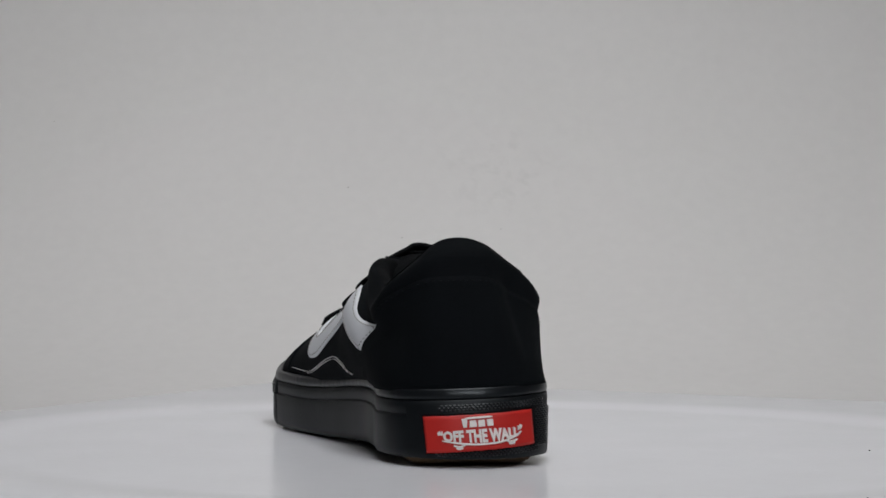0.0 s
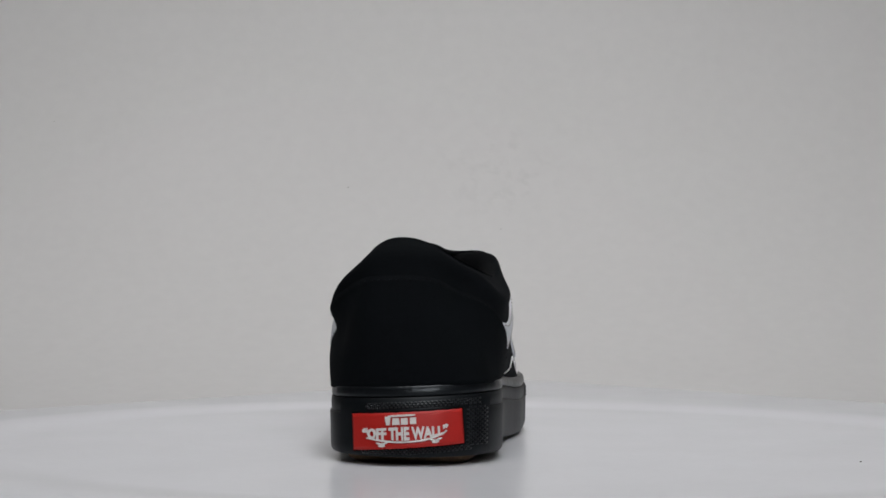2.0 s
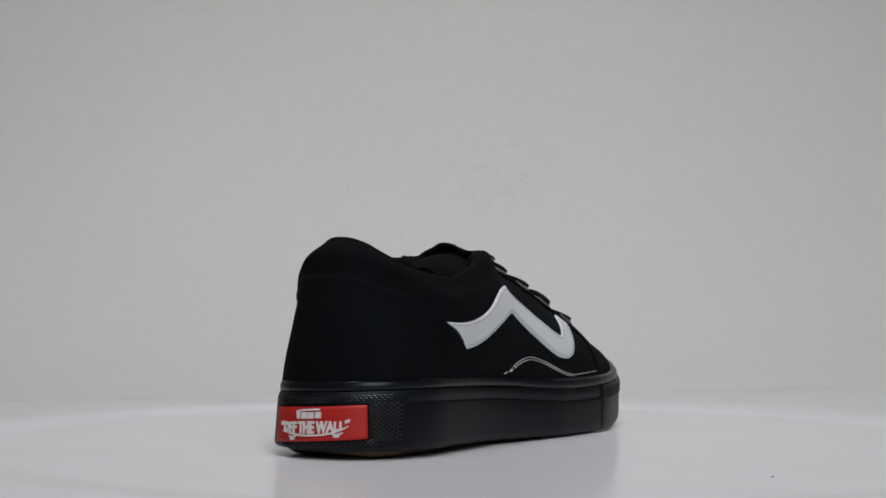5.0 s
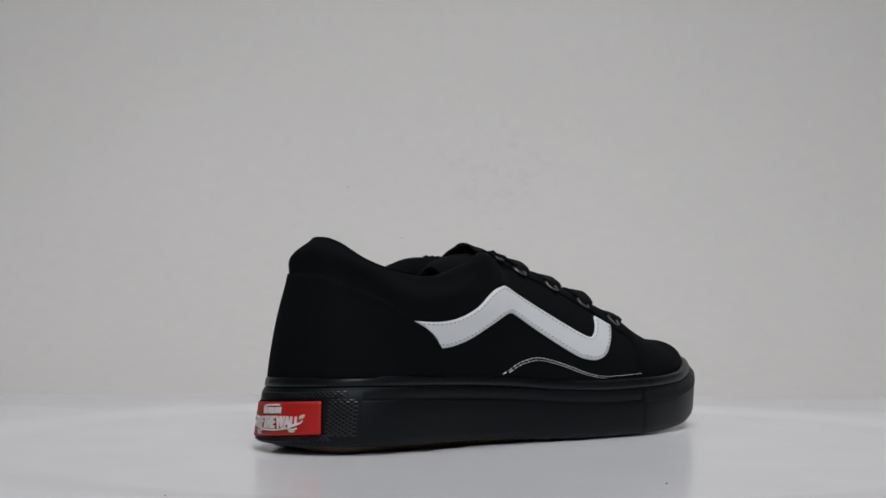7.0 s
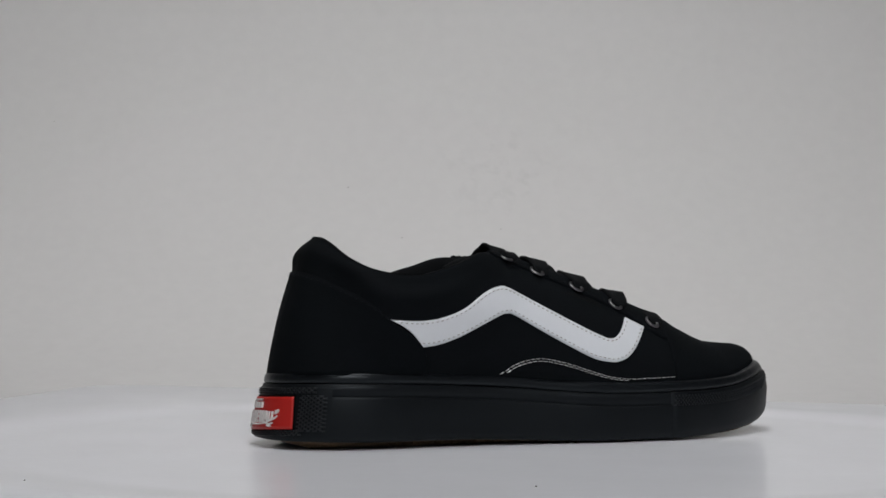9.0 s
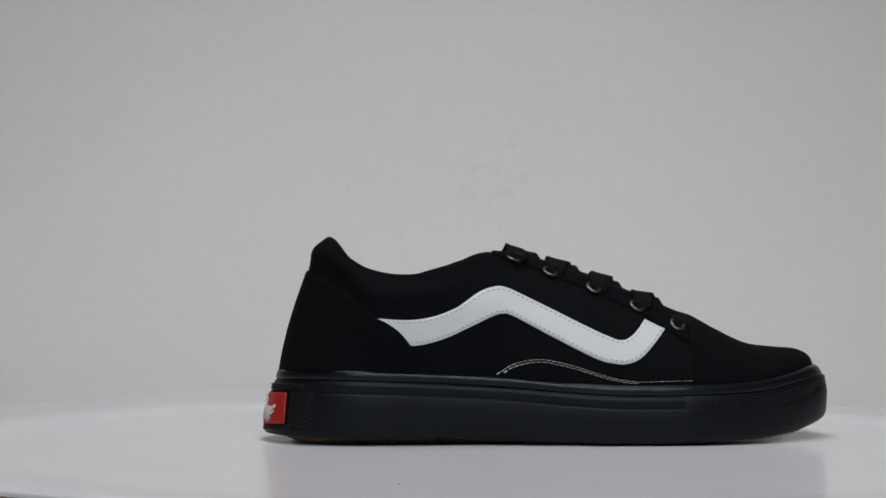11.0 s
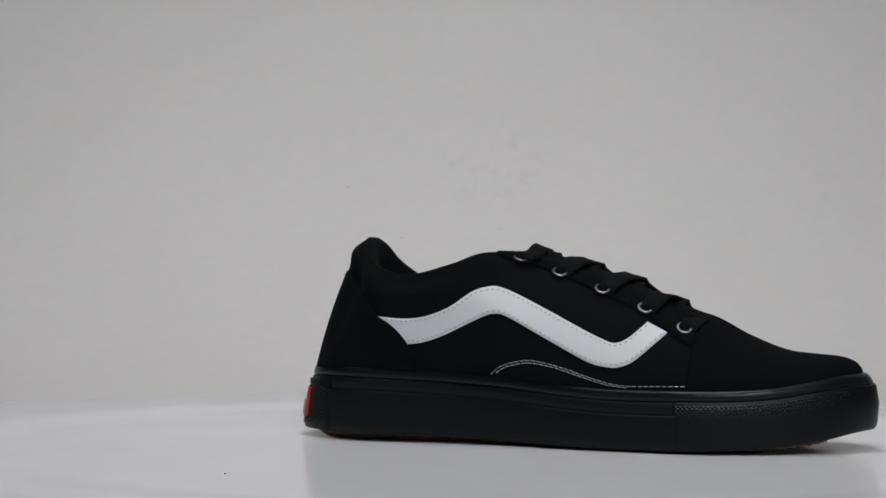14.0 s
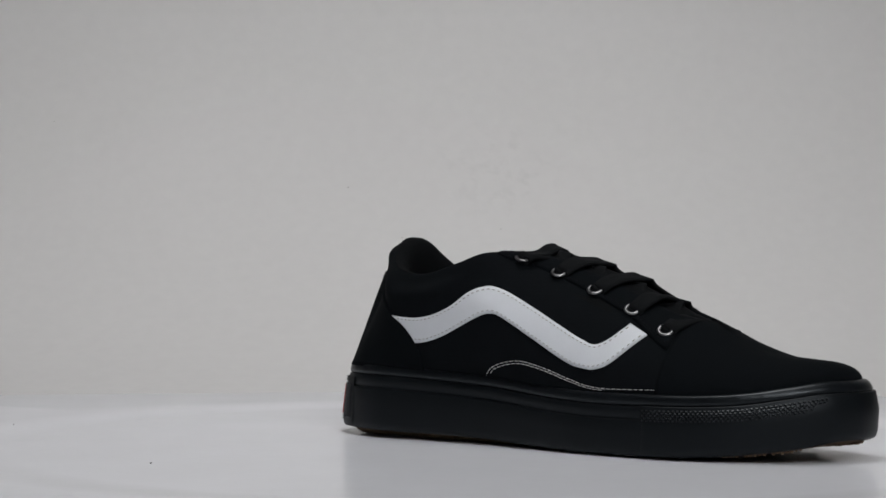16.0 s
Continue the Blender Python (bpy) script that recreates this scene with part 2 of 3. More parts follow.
def waist_cut(side, x):
    """How far the sole draws in between the heel and the ball of the foot."""
    cut = (0.0, 0.0021, 0.0043, 0.0043, 0.0024, 0.0) if side == "outer" else (0.0, 0.0021, 0.0038, 0.0030, 0.0012, 0.0)
    return smooth_key(x, (0.032, 0.060, 0.086, 0.110, 0.135, 0.165), cut)


for place in LOOP:
    place[1] += waist_cut("outer", place[0]) if place[1] < 0 else -waist_cut("inner", place[0])
TAN = np.roll(LOOP, -1, 0) - np.roll(LOOP, 1, 0)
NORM = np.stack([TAN[:, 1], -TAN[:, 0]], 1) / np.linalg.norm(TAN, axis=1)[:, None]
NORM *= -1 if NORM[0, 0] > 0 else 1
TIP = int(np.argmax(LOOP[:, 0]))


def z_top(x, y=-0.035):
    """Height of the sole's upper edge; round the heel it falls towards the inner side."""
    level = smooth_key(x, (-0.011, 0.028, 0.056, 0.085, 0.113, 0.141, 0.17, 0.20, 0.228, 0.25, 0.268, 0.285),
                       (0.0368, 0.0368, 0.0361, 0.0349, 0.0333, 0.0308, 0.0292, 0.0292, 0.0296, 0.0311, 0.0342, 0.0370))
    return level - 0.0014 * (1 + min(max(y / 0.035, -1), 1)) * smooth_key(x, (-0.011, 0.035, 0.10, 0.29), (1.0, 1.0, 0.0, 0.0))


def z_low(x):
    return smooth_key(x, (-0.011, 0.01, 0.04, 0.09, 0.13, 0.16, 0.20, 0.225, 0.25, 0.27, 0.29),
                      (0.0027, 0.0027, 0.0024, 0.0020, 0.0006, -0.0003, -0.0003, 0.0002, 0.0022, 0.0050, 0.0092))


def wall(i, z, out=0.0):
    """A point on the sole's side wall, at place i of the outline and height z."""
    x, y = LOOP[i % NLOOP]
    f = (z - z_low(x)) / (z_top(x, y) - z_low(x))
    heel = min(max((0.03 - x) / 0.04, 0), 1)
    toe = min(max((x - 0.25) / 0.035, 0), 1)
    o = out - 0.0040 * toe * max(f - 0.55, 0) ** 2 / 0.2 - 0.0008 * toe * max(0.4 - f, 0) / 0.4
    nx, ny = NORM[i % NLOOP]
    return Vector((x + nx * o + 0.0062 * heel * max(f, 0), y + ny * o, z))


def centre_y(x):
    return smooth_key(x, (0.015, 0.03, 0.045, 0.06, 0.09, 0.115, 0.157, 0.2, 0.23, 0.27, 0.29), (0.0055, 0.0048, 0.003, 0.0015, 0.003, 0.005, 0.006, 0.0065, 0.0105, 0.018, 0.0225))


# stations of the outer side: outline x; rim or ridge x, y, z; roundness across and up
STATIONS = [(-0.0105, 0.0215, 0.0053, 0.1040, 1.6, 1.2), (-0.003, 0.0240, -0.0075, 0.1011, 1.65, 1.2), (0.008, 0.0305, -0.0190, 0.0938, 1.95, 1.2),
            (0.03, 0.0430, -0.0300, 0.0874, 1.25, 1.05), (0.064, 0.0640, -0.0340, 0.0853, 0.55, 0.75), (0.084, 0.0840, -0.0325, 0.0908, 0.55, 0.8),
            (0.098, 0.0980, -0.0275, 0.0962, 0.65, 0.85), (0.108, 0.1090, -0.0170, 0.0966, 0.75, 0.9), (0.118, 0.1190, -0.0075, 0.0955, 1.05, 0.95),
            (0.135, 0.1350, -0.0055, 0.0905, 1.3, 1.0), (0.157, 0.1570, -0.0050, 0.0834, 1.42, 1.02), (0.18, 0.1800, -0.0048, 0.0745, 1.54, 1.04),
            (0.201, 0.2010, -0.0040, 0.0662, 1.55, 1.05), (0.214, 0.2120, 0.0030, 0.0634, 1.36, 1.05)]
RIDGE = [(0.232, 0.2260, 0.0563, 1.35, 1.03), (0.258, 0.2430, 0.0485, 1.35, 1.0), (0.277, 0.2580, 0.0463, 1.15, 0.9), (0.2902, 0.2660, 0.0457, 1.0, 0.8)]
STATION_ROWS = STATIONS + [(b, x, centre_y(x), z, p, q) for b, x, z, p, q in RIDGE]
# keyed by the root of the way from the heel's back, and mirrored there, so that the crown of the heel is round
STATION_KEYS = [-math.sqrt(STATION_ROWS[1][0] + 0.0105)] + [math.sqrt(r[0] + 0.0105) for r in STATION_ROWS]
STATION_VALUES = [(STATION_ROWS[1][1], 2 * STATION_ROWS[0][2] - STATION_ROWS[1][2], *STATION_ROWS[1][3:])] + [r[1:] for r in STATION_ROWS]
HALF = {"outer": list(range(0, TIP + 1)), "inner": [(-i) % NLOOP for i in range(0, NLOOP - TIP + 1)]}


def station(side, i):
    """Rim or ridge point and roundness that belong to outline place i."""
    bx = LOOP[i][0]
    row = smooth_key(math.sqrt(max(bx + 0.0105, 0)), STATION_KEYS, STATION_VALUES)
    x, y, z, p, q = row
    if side == "inner":
        y = 2 * centre_y(x) - y
        front = smooth_key(x, (0.026, 0.045, 0.08, 0.115, 0.15, 0.21), (0.0, 1.0, 0.9, 1.0, 0.4, 0.0))
        y, z, p = y - 0.0055 * front * smooth_key(x, (0.03, 0.08, 0.2), (0.2, 1.0, 1.0)), z - (0.0022 + 0.0010 * smooth_key(x, (0.07, 0.1, 0.13, 0.16), (0.0, 1.0, 1.0, 0.0))) * front - 0.0040 * smooth_key(x, (0.0215, 0.0265, 0.034, 0.050, 0.075), (0.0, 0.75, 1.05, 0.75, 0.0)), p + 0.4 * front * smooth_key(x, (0.03, 0.08, 0.2), (0.0, 1.0, 1.0)) - 0.4 * smooth_key(bx, (-0.0105, -0.003, 0.01, 0.03), (0.0, 1.0, 1.0, 0.0)) + 0.22 * smooth_key(bx, (0.12, 0.165, 0.22, 0.27), (0.0, 1.0, 1.0, 0.0))
    return Vector((x, y, z)), p, q


def upper_point(side, i, v):
    top, p, q = station(side, i)
    flush = 0.0022 * smooth_key(LOOP[i][0], (-0.0105, 0.01, 0.03, 0.14, 0.19), (0.0, -0.5, 0.6, 1.0, 0.0)) if side == "inner" else 0.0
    foot = wall(i, z_top(*LOOP[i]) - 0.0012, flush + smooth_key(LOOP[i][0], (-0.0105, 0.01, 0.03, 0.15, 0.22, 0.29), (-0.0016, -0.0004, -0.0016, -0.0018, -0.0042, -0.0040)))
    a = v * math.pi / 2
    across, rise = 1 - max(math.cos(a), 0) ** p, math.sin(a) ** q
    # belly of the side wall and the padded roll of the collar above it
    bx = LOOP[i][0]
    if side == "outer":
        belly = 0.0036 * smooth_key(bx, (-0.0105, -0.004, 0.006, 0.022, 0.05, 0.11, 0.16, 0.22, 0.29), (-0.6, -1.2, -1.8, -1.2, 0.45, 0.62, 0.08, -0.1, 0.0))
        roll = 0.0023 * smooth_key(bx, (-0.0105, 0.0, 0.012, 0.05, 0.075, 0.10), (1.3, 1.1, 1.0, 1.5, 1.2, 0.0))
    else:
        belly = 0.0088 * smooth_key(bx, (-0.0105, 0.0, 0.015, 0.05, 0.08, 0.11, 0.16, 0.22, 0.29), (-0.22, -0.12, -0.1, 0.5, 0.74, 0.62, 0.5, 0.1, 0.0))
        roll = 0.0023 * smooth_key(bx, (-0.0105, 0.0, 0.012, 0.05, 0.075, 0.10), (1.3, 1.8, 2.1, 1.5, 0.8, 0.0))
    crest = smooth_key(bx, (-0.0105, 0.015, 0.045, 0.09, 0.12), (0.74, 0.75, 0.56, 0.56, 0.6))
    span = smooth_key(bx, (-0.0105, 0.02, 0.05, 0.10, 0.15), (0.8, 0.8, 0.62, 0.7, 0.8))
    span -= 0.08 if side == "inner" and bx > 0.06 else 0.08 * max(0, bx - 0.02) / 0.04 if side == "inner" else 0.0
    belly = belly * math.sin(math.pi * min(v / span, 1)) + roll * math.exp(-((v - crest) / 0.11) ** 2)
    # the waist between the belly and the padded roll
    waist = smooth_key(bx, (0.0, 0.05, 0.1, 0.15), (0.36, 0.36, 0.55, 0.55))
    pinch = smooth_key(bx, (-0.0105, 0.0, 0.025, 0.065, 0.10, 0.14), (0.0, 0.0, 1.0, 1.0, 0.9, 0.0)) if side == "inner" else 0.45 * smooth_key(bx, (0.07, 0.10, 0.14), (0.0, 1.0, 0.0))
    belly -= 0.0034 * pinch * math.exp(-((v - waist) / 0.12) ** 2)
    # above its foot the upper bulges over the sole's drawn-in waist
    belly += waist_cut(side, bx) * (1 - across) * min(v / 0.02, 1) ** 0.7
    n = NORM[i]
    return Vector((foot.x + (top.x - foot.x) * across + n[0] * belly, foot.y + (top.y - foot.y) * across + n[1] * belly, foot.z + (top.z - foot.z) * rise))


NV = 26


def build_upper(parent):
    bm = bmesh.new()
    for side, line in HALF.items():
        sheet([[upper_point(side, i, v) for v in np.linspace(0, 1, NV)] for i in line], bm=bm)
    bmesh.ops.remove_doubles(bm, verts=bm.verts, dist=0.00025)
    bmesh.ops.recalc_face_normals(bm, faces=bm.faces)
    tree = BVHTree.FromBMesh(bm)
    part("upper", bm, M_CANVAS, parent, "black canvas upper")
    return tree


shoe = new("sneaker")
tagged(shoe, "black low-top lace-up skate sneaker with white side stripes", "shoe")
SKIN = build_upper(shoe)


def onto(x, z, side, lift):
    """The place on the upper seen from its side at x, z, lifted off along the normal."""
    s = -1 if side == "outer" else 1
    hit, nrm, _, _ = SKIN.ray_cast(Vector((x, 0.3 * s, z)), Vector((0, -s, 0)))
    if hit is None:
        hit, nrm, _, _ = SKIN.find_nearest(Vector((x, 0.03 * s, z)))
    if nrm.y * s < 0:
        nrm = -nrm
    return hit + nrm * lift, nrm


def patch(rows_of, lift, skirt, bm=None):
    """A thin panel on the upper: rows_of(k) gives points and normals; its border turns down into the skin."""
    bm = bm or bmesh.new()
    grid = [[p + n * lift for p, n in r] for r in rows_of]
    sunk = [[p - n * skirt for p, n in r] for r in rows_of]
    sheet(grid, bm=bm)
    sheet([grid[0], sunk[0]], bm=bm)
    sheet([grid[-1], sunk[-1]], bm=bm)
    sheet([[r[0] for r in grid], [r[0] for r in sunk]], bm=bm)
    sheet([[r[-1] for r in grid], [r[-1] for r in sunk]], bm=bm)
    bmesh.ops.remove_doubles(bm, verts=bm.verts, dist=0.00002)
    return bm


def dashes(bm, line, side, dash, gap, width, lift):
    """Thread stitches along a line of x, z on the upper's side."""
    d = np.r_[0, np.cumsum(np.linalg.norm(np.diff(line, axis=0), axis=1))]
    s = 0.0
    while s + dash < d[-1]:
        a = [np.interp(q, d, line[:, 0]) for q in (s, s + dash)]
        b = [np.interp(q, d, line[:, 1]) for q in (s, s + dash)]
        p0, n0 = onto(a[0], b[0], side, lift)
        p1, n1 = onto(a[1], b[1], side, lift)
        if (p1 - p0).length < dash * 3:
            brick(bm, (p0 + p1) / 2, p1 - p0, n0 + n1, (p1 - p0).length, width, 0.0006)
        s += dash + gap


STRIPE_UP = [(0.0455, 0.0632), (0.060, 0.0624), (0.0727, 0.0640), (0.0850, 0.0686), (0.0960, 0.0760), (0.1035, 0.0788), (0.1110, 0.0784), (0.130, 0.0697), (0.152, 0.0590), (0.1625, 0.0542), (0.1705, 0.0517), (0.1772, 0.0547), (0.1839, 0.0620)]
STRIPE_LOW = [(0.0624, 0.0495), (0.0698, 0.0504), (0.0812, 0.0540), (0.0965, 0.0612), (0.1045, 0.0648), (0.1090, 0.0657), (0.1145, 0.0645), (0.134, 0.0543), (0.1565, 0.0431), (0.1660, 0.0405), (0.1735, 0.0403), (0.1819, 0.0442), (0.1944, 0.0570)]


def build_stripe(side):
    shift = 0.0 if side == "outer" else -0.005
    n = 110
    k = np.linspace(0, 1, len(STRIPE_UP))
    up = np.array([[smooth_key(s, k, [p[j] for p in STRIPE_UP]) for j in (0, 1)] for s in np.linspace(0, 1, n)])
    low = np.array([[smooth_key(s, k, [p[j] for p in STRIPE_LOW]) for j in (0, 1)] for s in np.linspace(0, 1, n)])
    up[0], up[-1], low[0], low[-1] = STRIPE_UP[0], STRIPE_UP[-1], STRIPE_LOW[0], STRIPE_LOW[-1]

    def mid(w):
        line = up + (low - up) * w
        fade = np.clip(1 - np.linspace(0, 1, n) * 12, 0, 1)
        line[:, 0] += 0.0012 * math.sin(math.pi * w) * fade
        line[:, 1] += 0.0012 * math.sin(math.pi * w) * fade
        line[:, 0] += shift
        return line
    rows = [[onto(x, z, side, 0.0) for x, z in mid(w)] for w in np.linspace(0, 1, 9)]
    stripe = part("side_stripe", patch(rows, 0.0011, 0.0006), M_WHITE, shoe, "smooth white leather side stripe")
    bm = bmesh.new()
    for w in (0.115, 0.885):
        dashes(bm, mid(w)[3:-1], side, 0.0014, 0.0013, 0.00040, 0.0011)
    part("stitching", bm, M_DULL_THREAD, stripe, "grey-beige stitches along the stripe's edges")


for side in HALF:
    build_stripe(side)

STITCH_ARC = [(0.1062, 0.0350), (0.1127, 0.0394), (0.1205, 0.0418), (0.1283, 0.0426), (0.1368, 0.0413), (0.1467, 0.0388), (0.1581, 0.0352), (0.1695, 0.0322), (0.1790, 0.0312), (0.1893, 0.0313), (0.2091, 0.0317)]
for side in HALF:
    bm = bmesh.new()
    line = curve([(x, z) if side == "outer" else (x - 0.004, z + 0.0012 * min(max((x - 0.12) / 0.04, 0), 1)) for x, z in STITCH_ARC], 160)
    dashes(bm, line, side, 0.0022, 0.0008, 0.00021, 0.0003)
    t = np.gradient(line, axis=0)
    nn = np.stack([t[:, 1], -t[:, 0]], 1) / np.linalg.norm(t, axis=1)[:, None]
    apart = np.interp(np.arange(160), (0, 25, 118), (0.0013, 0.0013, 0.0008))[:, None]
    dashes(bm, (line + nn * apart)[5:118], side, 0.0022, 0.0008, 0.00021, 0.0003)
    part("quarter_stitching", bm, M_THREAD, shoe, "double row of white stitches in an arch")


# ---- heel counter, collar lining, eyestays, tongue ----
def counter_z(x):
    return smooth_key(x, (-0.004, 0.004, 0.0122, 0.0269, 0.0384, 0.0455, 0.0556, 0.0625, 0.0657, 0.069), (0.0862, 0.0863, 0.0858, 0.0782, 0.0697, 0.0632, 0.0556, 0.0496, 0.0425, 0.0358))


def edge_stitch(name, cols, share, step, mat, label):
    """A row of small stitches that follows a panel's border; share: how far along each column it runs."""
    pts = []
    for c in cols:
        k = share * (len(c) - 1)
        a = min(int(k), len(c) - 2)
        p = c[a][0].lerp(c[a + 1][0], k - a)
        pts.append((p + c[a][1] * 0.0010, c[a][1]))
    bm, run = bmesh.new(), 0.0
    for (p, n), (q, _) in zip(pts, pts[1:]):
        run += (q - p).length
        if run > step:
            run = 0.0
            brick(bm, (p + q) / 2, q - p, n, step * 0.62, 0.00045, 0.0006)
    part(name, bm, mat, shoe, label)


def build_counter():
    cols = []
    for side in ("inner", "outer"):
        line = [i for i in HALF[side] if LOOP[i][0] < 0.067]
        line = line[::-1] if side == "inner" else line[1:]
        for i in line:
            lo, hi = 0.0, 0.9
            for _ in range(18):
                m = (lo + hi) / 2
                p = upper_point(side, i, m)
                lo, hi = (m, hi) if p.z < counter_z(p.x) else (lo, m)
            col = []
            for v in np.linspace(0, lo, 14):
                p = upper_point(side, i, v)
                q = upper_point(side, i, v + 0.02) - p
                j = i + 1 if i + 1 < NLOOP else 0
                w = upper_point(side, j, v) - upper_point(side, (i - 1) % NLOOP, v) if i not in (0, TIP) else Vector((0, -1, 0))
                nrm = w.cross(q).normalized()
                if nrm.x * NORM[i][0] + nrm.y * NORM[i][1] < 0:
                    nrm = -nrm
                col.append((p, nrm))
            cols.append(col)
    edge_stitch("counter_stitching", cols, 0.955, 0.0024, M_DARK_THREAD, "dark stitches along the heel counter")
    part("heel_counter", patch(cols, 0.0010, 0.0006), M_SUEDE, shoe, "black suede heel counter")


build_counter()


def build_lining():
    rows = []
    line = [("inner", i) for i in HALF["inner"] if LOOP[i][0] < 0.205][::-1] + [("outer", i) for i in HALF["outer"][1:] if LOOP[i][0] < 0.205]
    for side, i in line:
        top, _, _ = station(side, i)
        aim = Vector((min(max(top.x, 0.055), 0.095), centre_y(top.x), top.z)) - top
        aim.normalize()
        keep = smooth_key(top.x, (0.0, 0.105, 0.12, 0.3), (1.0, 1.0, 0.12, 0.12))
        sink = Vector((0, 0, -0.0012 * (1 - keep)))
        rows.append([top + aim * a * keep + sink + Vector((0, 0, b)) for a, b in ((-0.0006, 0.0001), (0.0016, 0.0), (0.0036, -0.0012), (0.0052, -0.0038), (0.0060, -0.0085), (0.0058, -0.02))] + [Vector((top.x + aim.x * 0.003, top.y + aim.y * 0.003, 0.038))])
    part("collar_lining", sheet(rows), M_LINING, shoe, "padded black fabric collar lining")
    bm = bmesh.new()
    bm.faces.new([bm.verts.new(wall(i, 0.030, -0.006) * 1.0 + Vector((0, 0, 0.0))) for i in range(0, NLOOP, 2)])
    part("insole", bm, M_LINING, shoe, "black fabric insole", smooth=False)


build_lining()
EYE_X = (0.1156, 0.1355, 0.1582, 0.1809, 0.2018)
EYE_Z = (0.0926, 0.0857, 0.0776, 0.0684, 0.0588)


def stay_low_z(x):
    return smooth_key(x, (0.1004, 0.1125, 0.127, 0.1414, 0.1558, 0.1702, 0.1846, 0.1961, 0.209), (0.0966, 0.0927, 0.0882, 0.0828, 0.0771, 0.0709, 0.0641, 0.0565, 0.0503))


def build_eyestay(side):
    cols = []
    line = [i for i in HALF[side] if 0.103 < LOOP[i][0] < 0.2105]
    for i in line:
        lo, hi = 0.0, 1.0
        for _ in range(18):
            m = (lo + hi) / 2
            p = upper_point(side, i, m)
            lo, hi = (m, hi) if p.z < stay_low_z(p.x) else (lo, m)
        col = []
        for v in np.linspace(min(lo, 0.97), 1.0, 12):
            p = upper_point(side, i, v)
            _, nrm, _, _ = SKIN.find_nearest(p)
            s = 1 if nrm.z > 0 else -1
            col.append((p, nrm * s))
        cols.append(col)
    edge_stitch("eyestay_stitching", cols, 0.10, 0.0024, M_DARK_THREAD, "dark stitches along the eyestay")
    part("eyestay", patch(cols, 0.0009, 0.0012), M_SUEDE, shoe, "black suede eyestay panel")


for side in HALF:
    build_eyestay(side)


def build_vamp_seam():
    """Toe cap panel: the vamp lies over the quarters with a stepped edge."""
    for side in HALF:
        line = [i for i in HALF[side] if LOOP[i][0] > 0.2085]
        cols = []
        for i in line:
            col = []
            for v in np.linspace(0, 1, 16):
                p = upper_point(side, i, v)
                _, nrm, _, _ = SKIN.find_nearest(p)
                if nrm.z < 0 and v > 0.3 or v <= 0.3 and nrm.x * NORM[i][0] + nrm.y * NORM[i][1] < 0:
                    nrm = -nrm
                col.append((p, nrm))
            cols.append(col)
        yield cols


def build_vamp():
    bm = bmesh.new()
    for cols in build_vamp_seam():
        sheet([[p + n * 0.0007 for p, n in c] for c in cols], bm=bm)
        sheet([[p + n * 0.0007 for p, n in cols[0]], [p - n * 0.0006 for p, n in cols[0]]], bm=bm)
    bmesh.ops.remove_doubles(bm, verts=bm.verts, dist=0.0003)
    part("toe_vamp", bm, M_SUEDE, shoe, "black suede toe vamp")


build_vamp()


def throat_z(x):
    return smooth_key(x, (0.09, 0.107, 0.119, 0.135, 0.157, 0.18, 0.201, 0.214, 0.222), (0.0905, 0.0945, 0.0950, 0.0903, 0.0834, 0.0745, 0.0668, 0.0630, 0.0585))


def build_tongue():
    top, bottom = [], []
    for x in np.linspace(0.091, 0.220, 30):
        half = 0.027 * min(1, 0.55 + (x - 0.091) / 0.02) * (1 if x < 0.17 else 1 - (x - 0.17) / 0.09)
        ends = 0.004 * max(0, 1 - (x - 0.091) / 0.006)
        for rows, dz in ((top, 0.0), (bottom, -0.005)):
            rows.append([(x, centre_y(x) + half * k, throat_z(x) + 0.0004 + 0.0018 * smooth_key(x, (0.112, 0.13, 0.19, 0.212), (0.0, 1.0, 1.0, 0.0)) + dz * (1 - ends / 0.008) - 0.013 * k * k - ends * 0.5) for k in np.linspace(-1, 1, 13)])
    bm = sheet(top + bottom[::-1] + [top[0]])
    part("tongue", bm, M_LINING, shoe, "black padded fabric tongue")


build_tongue()


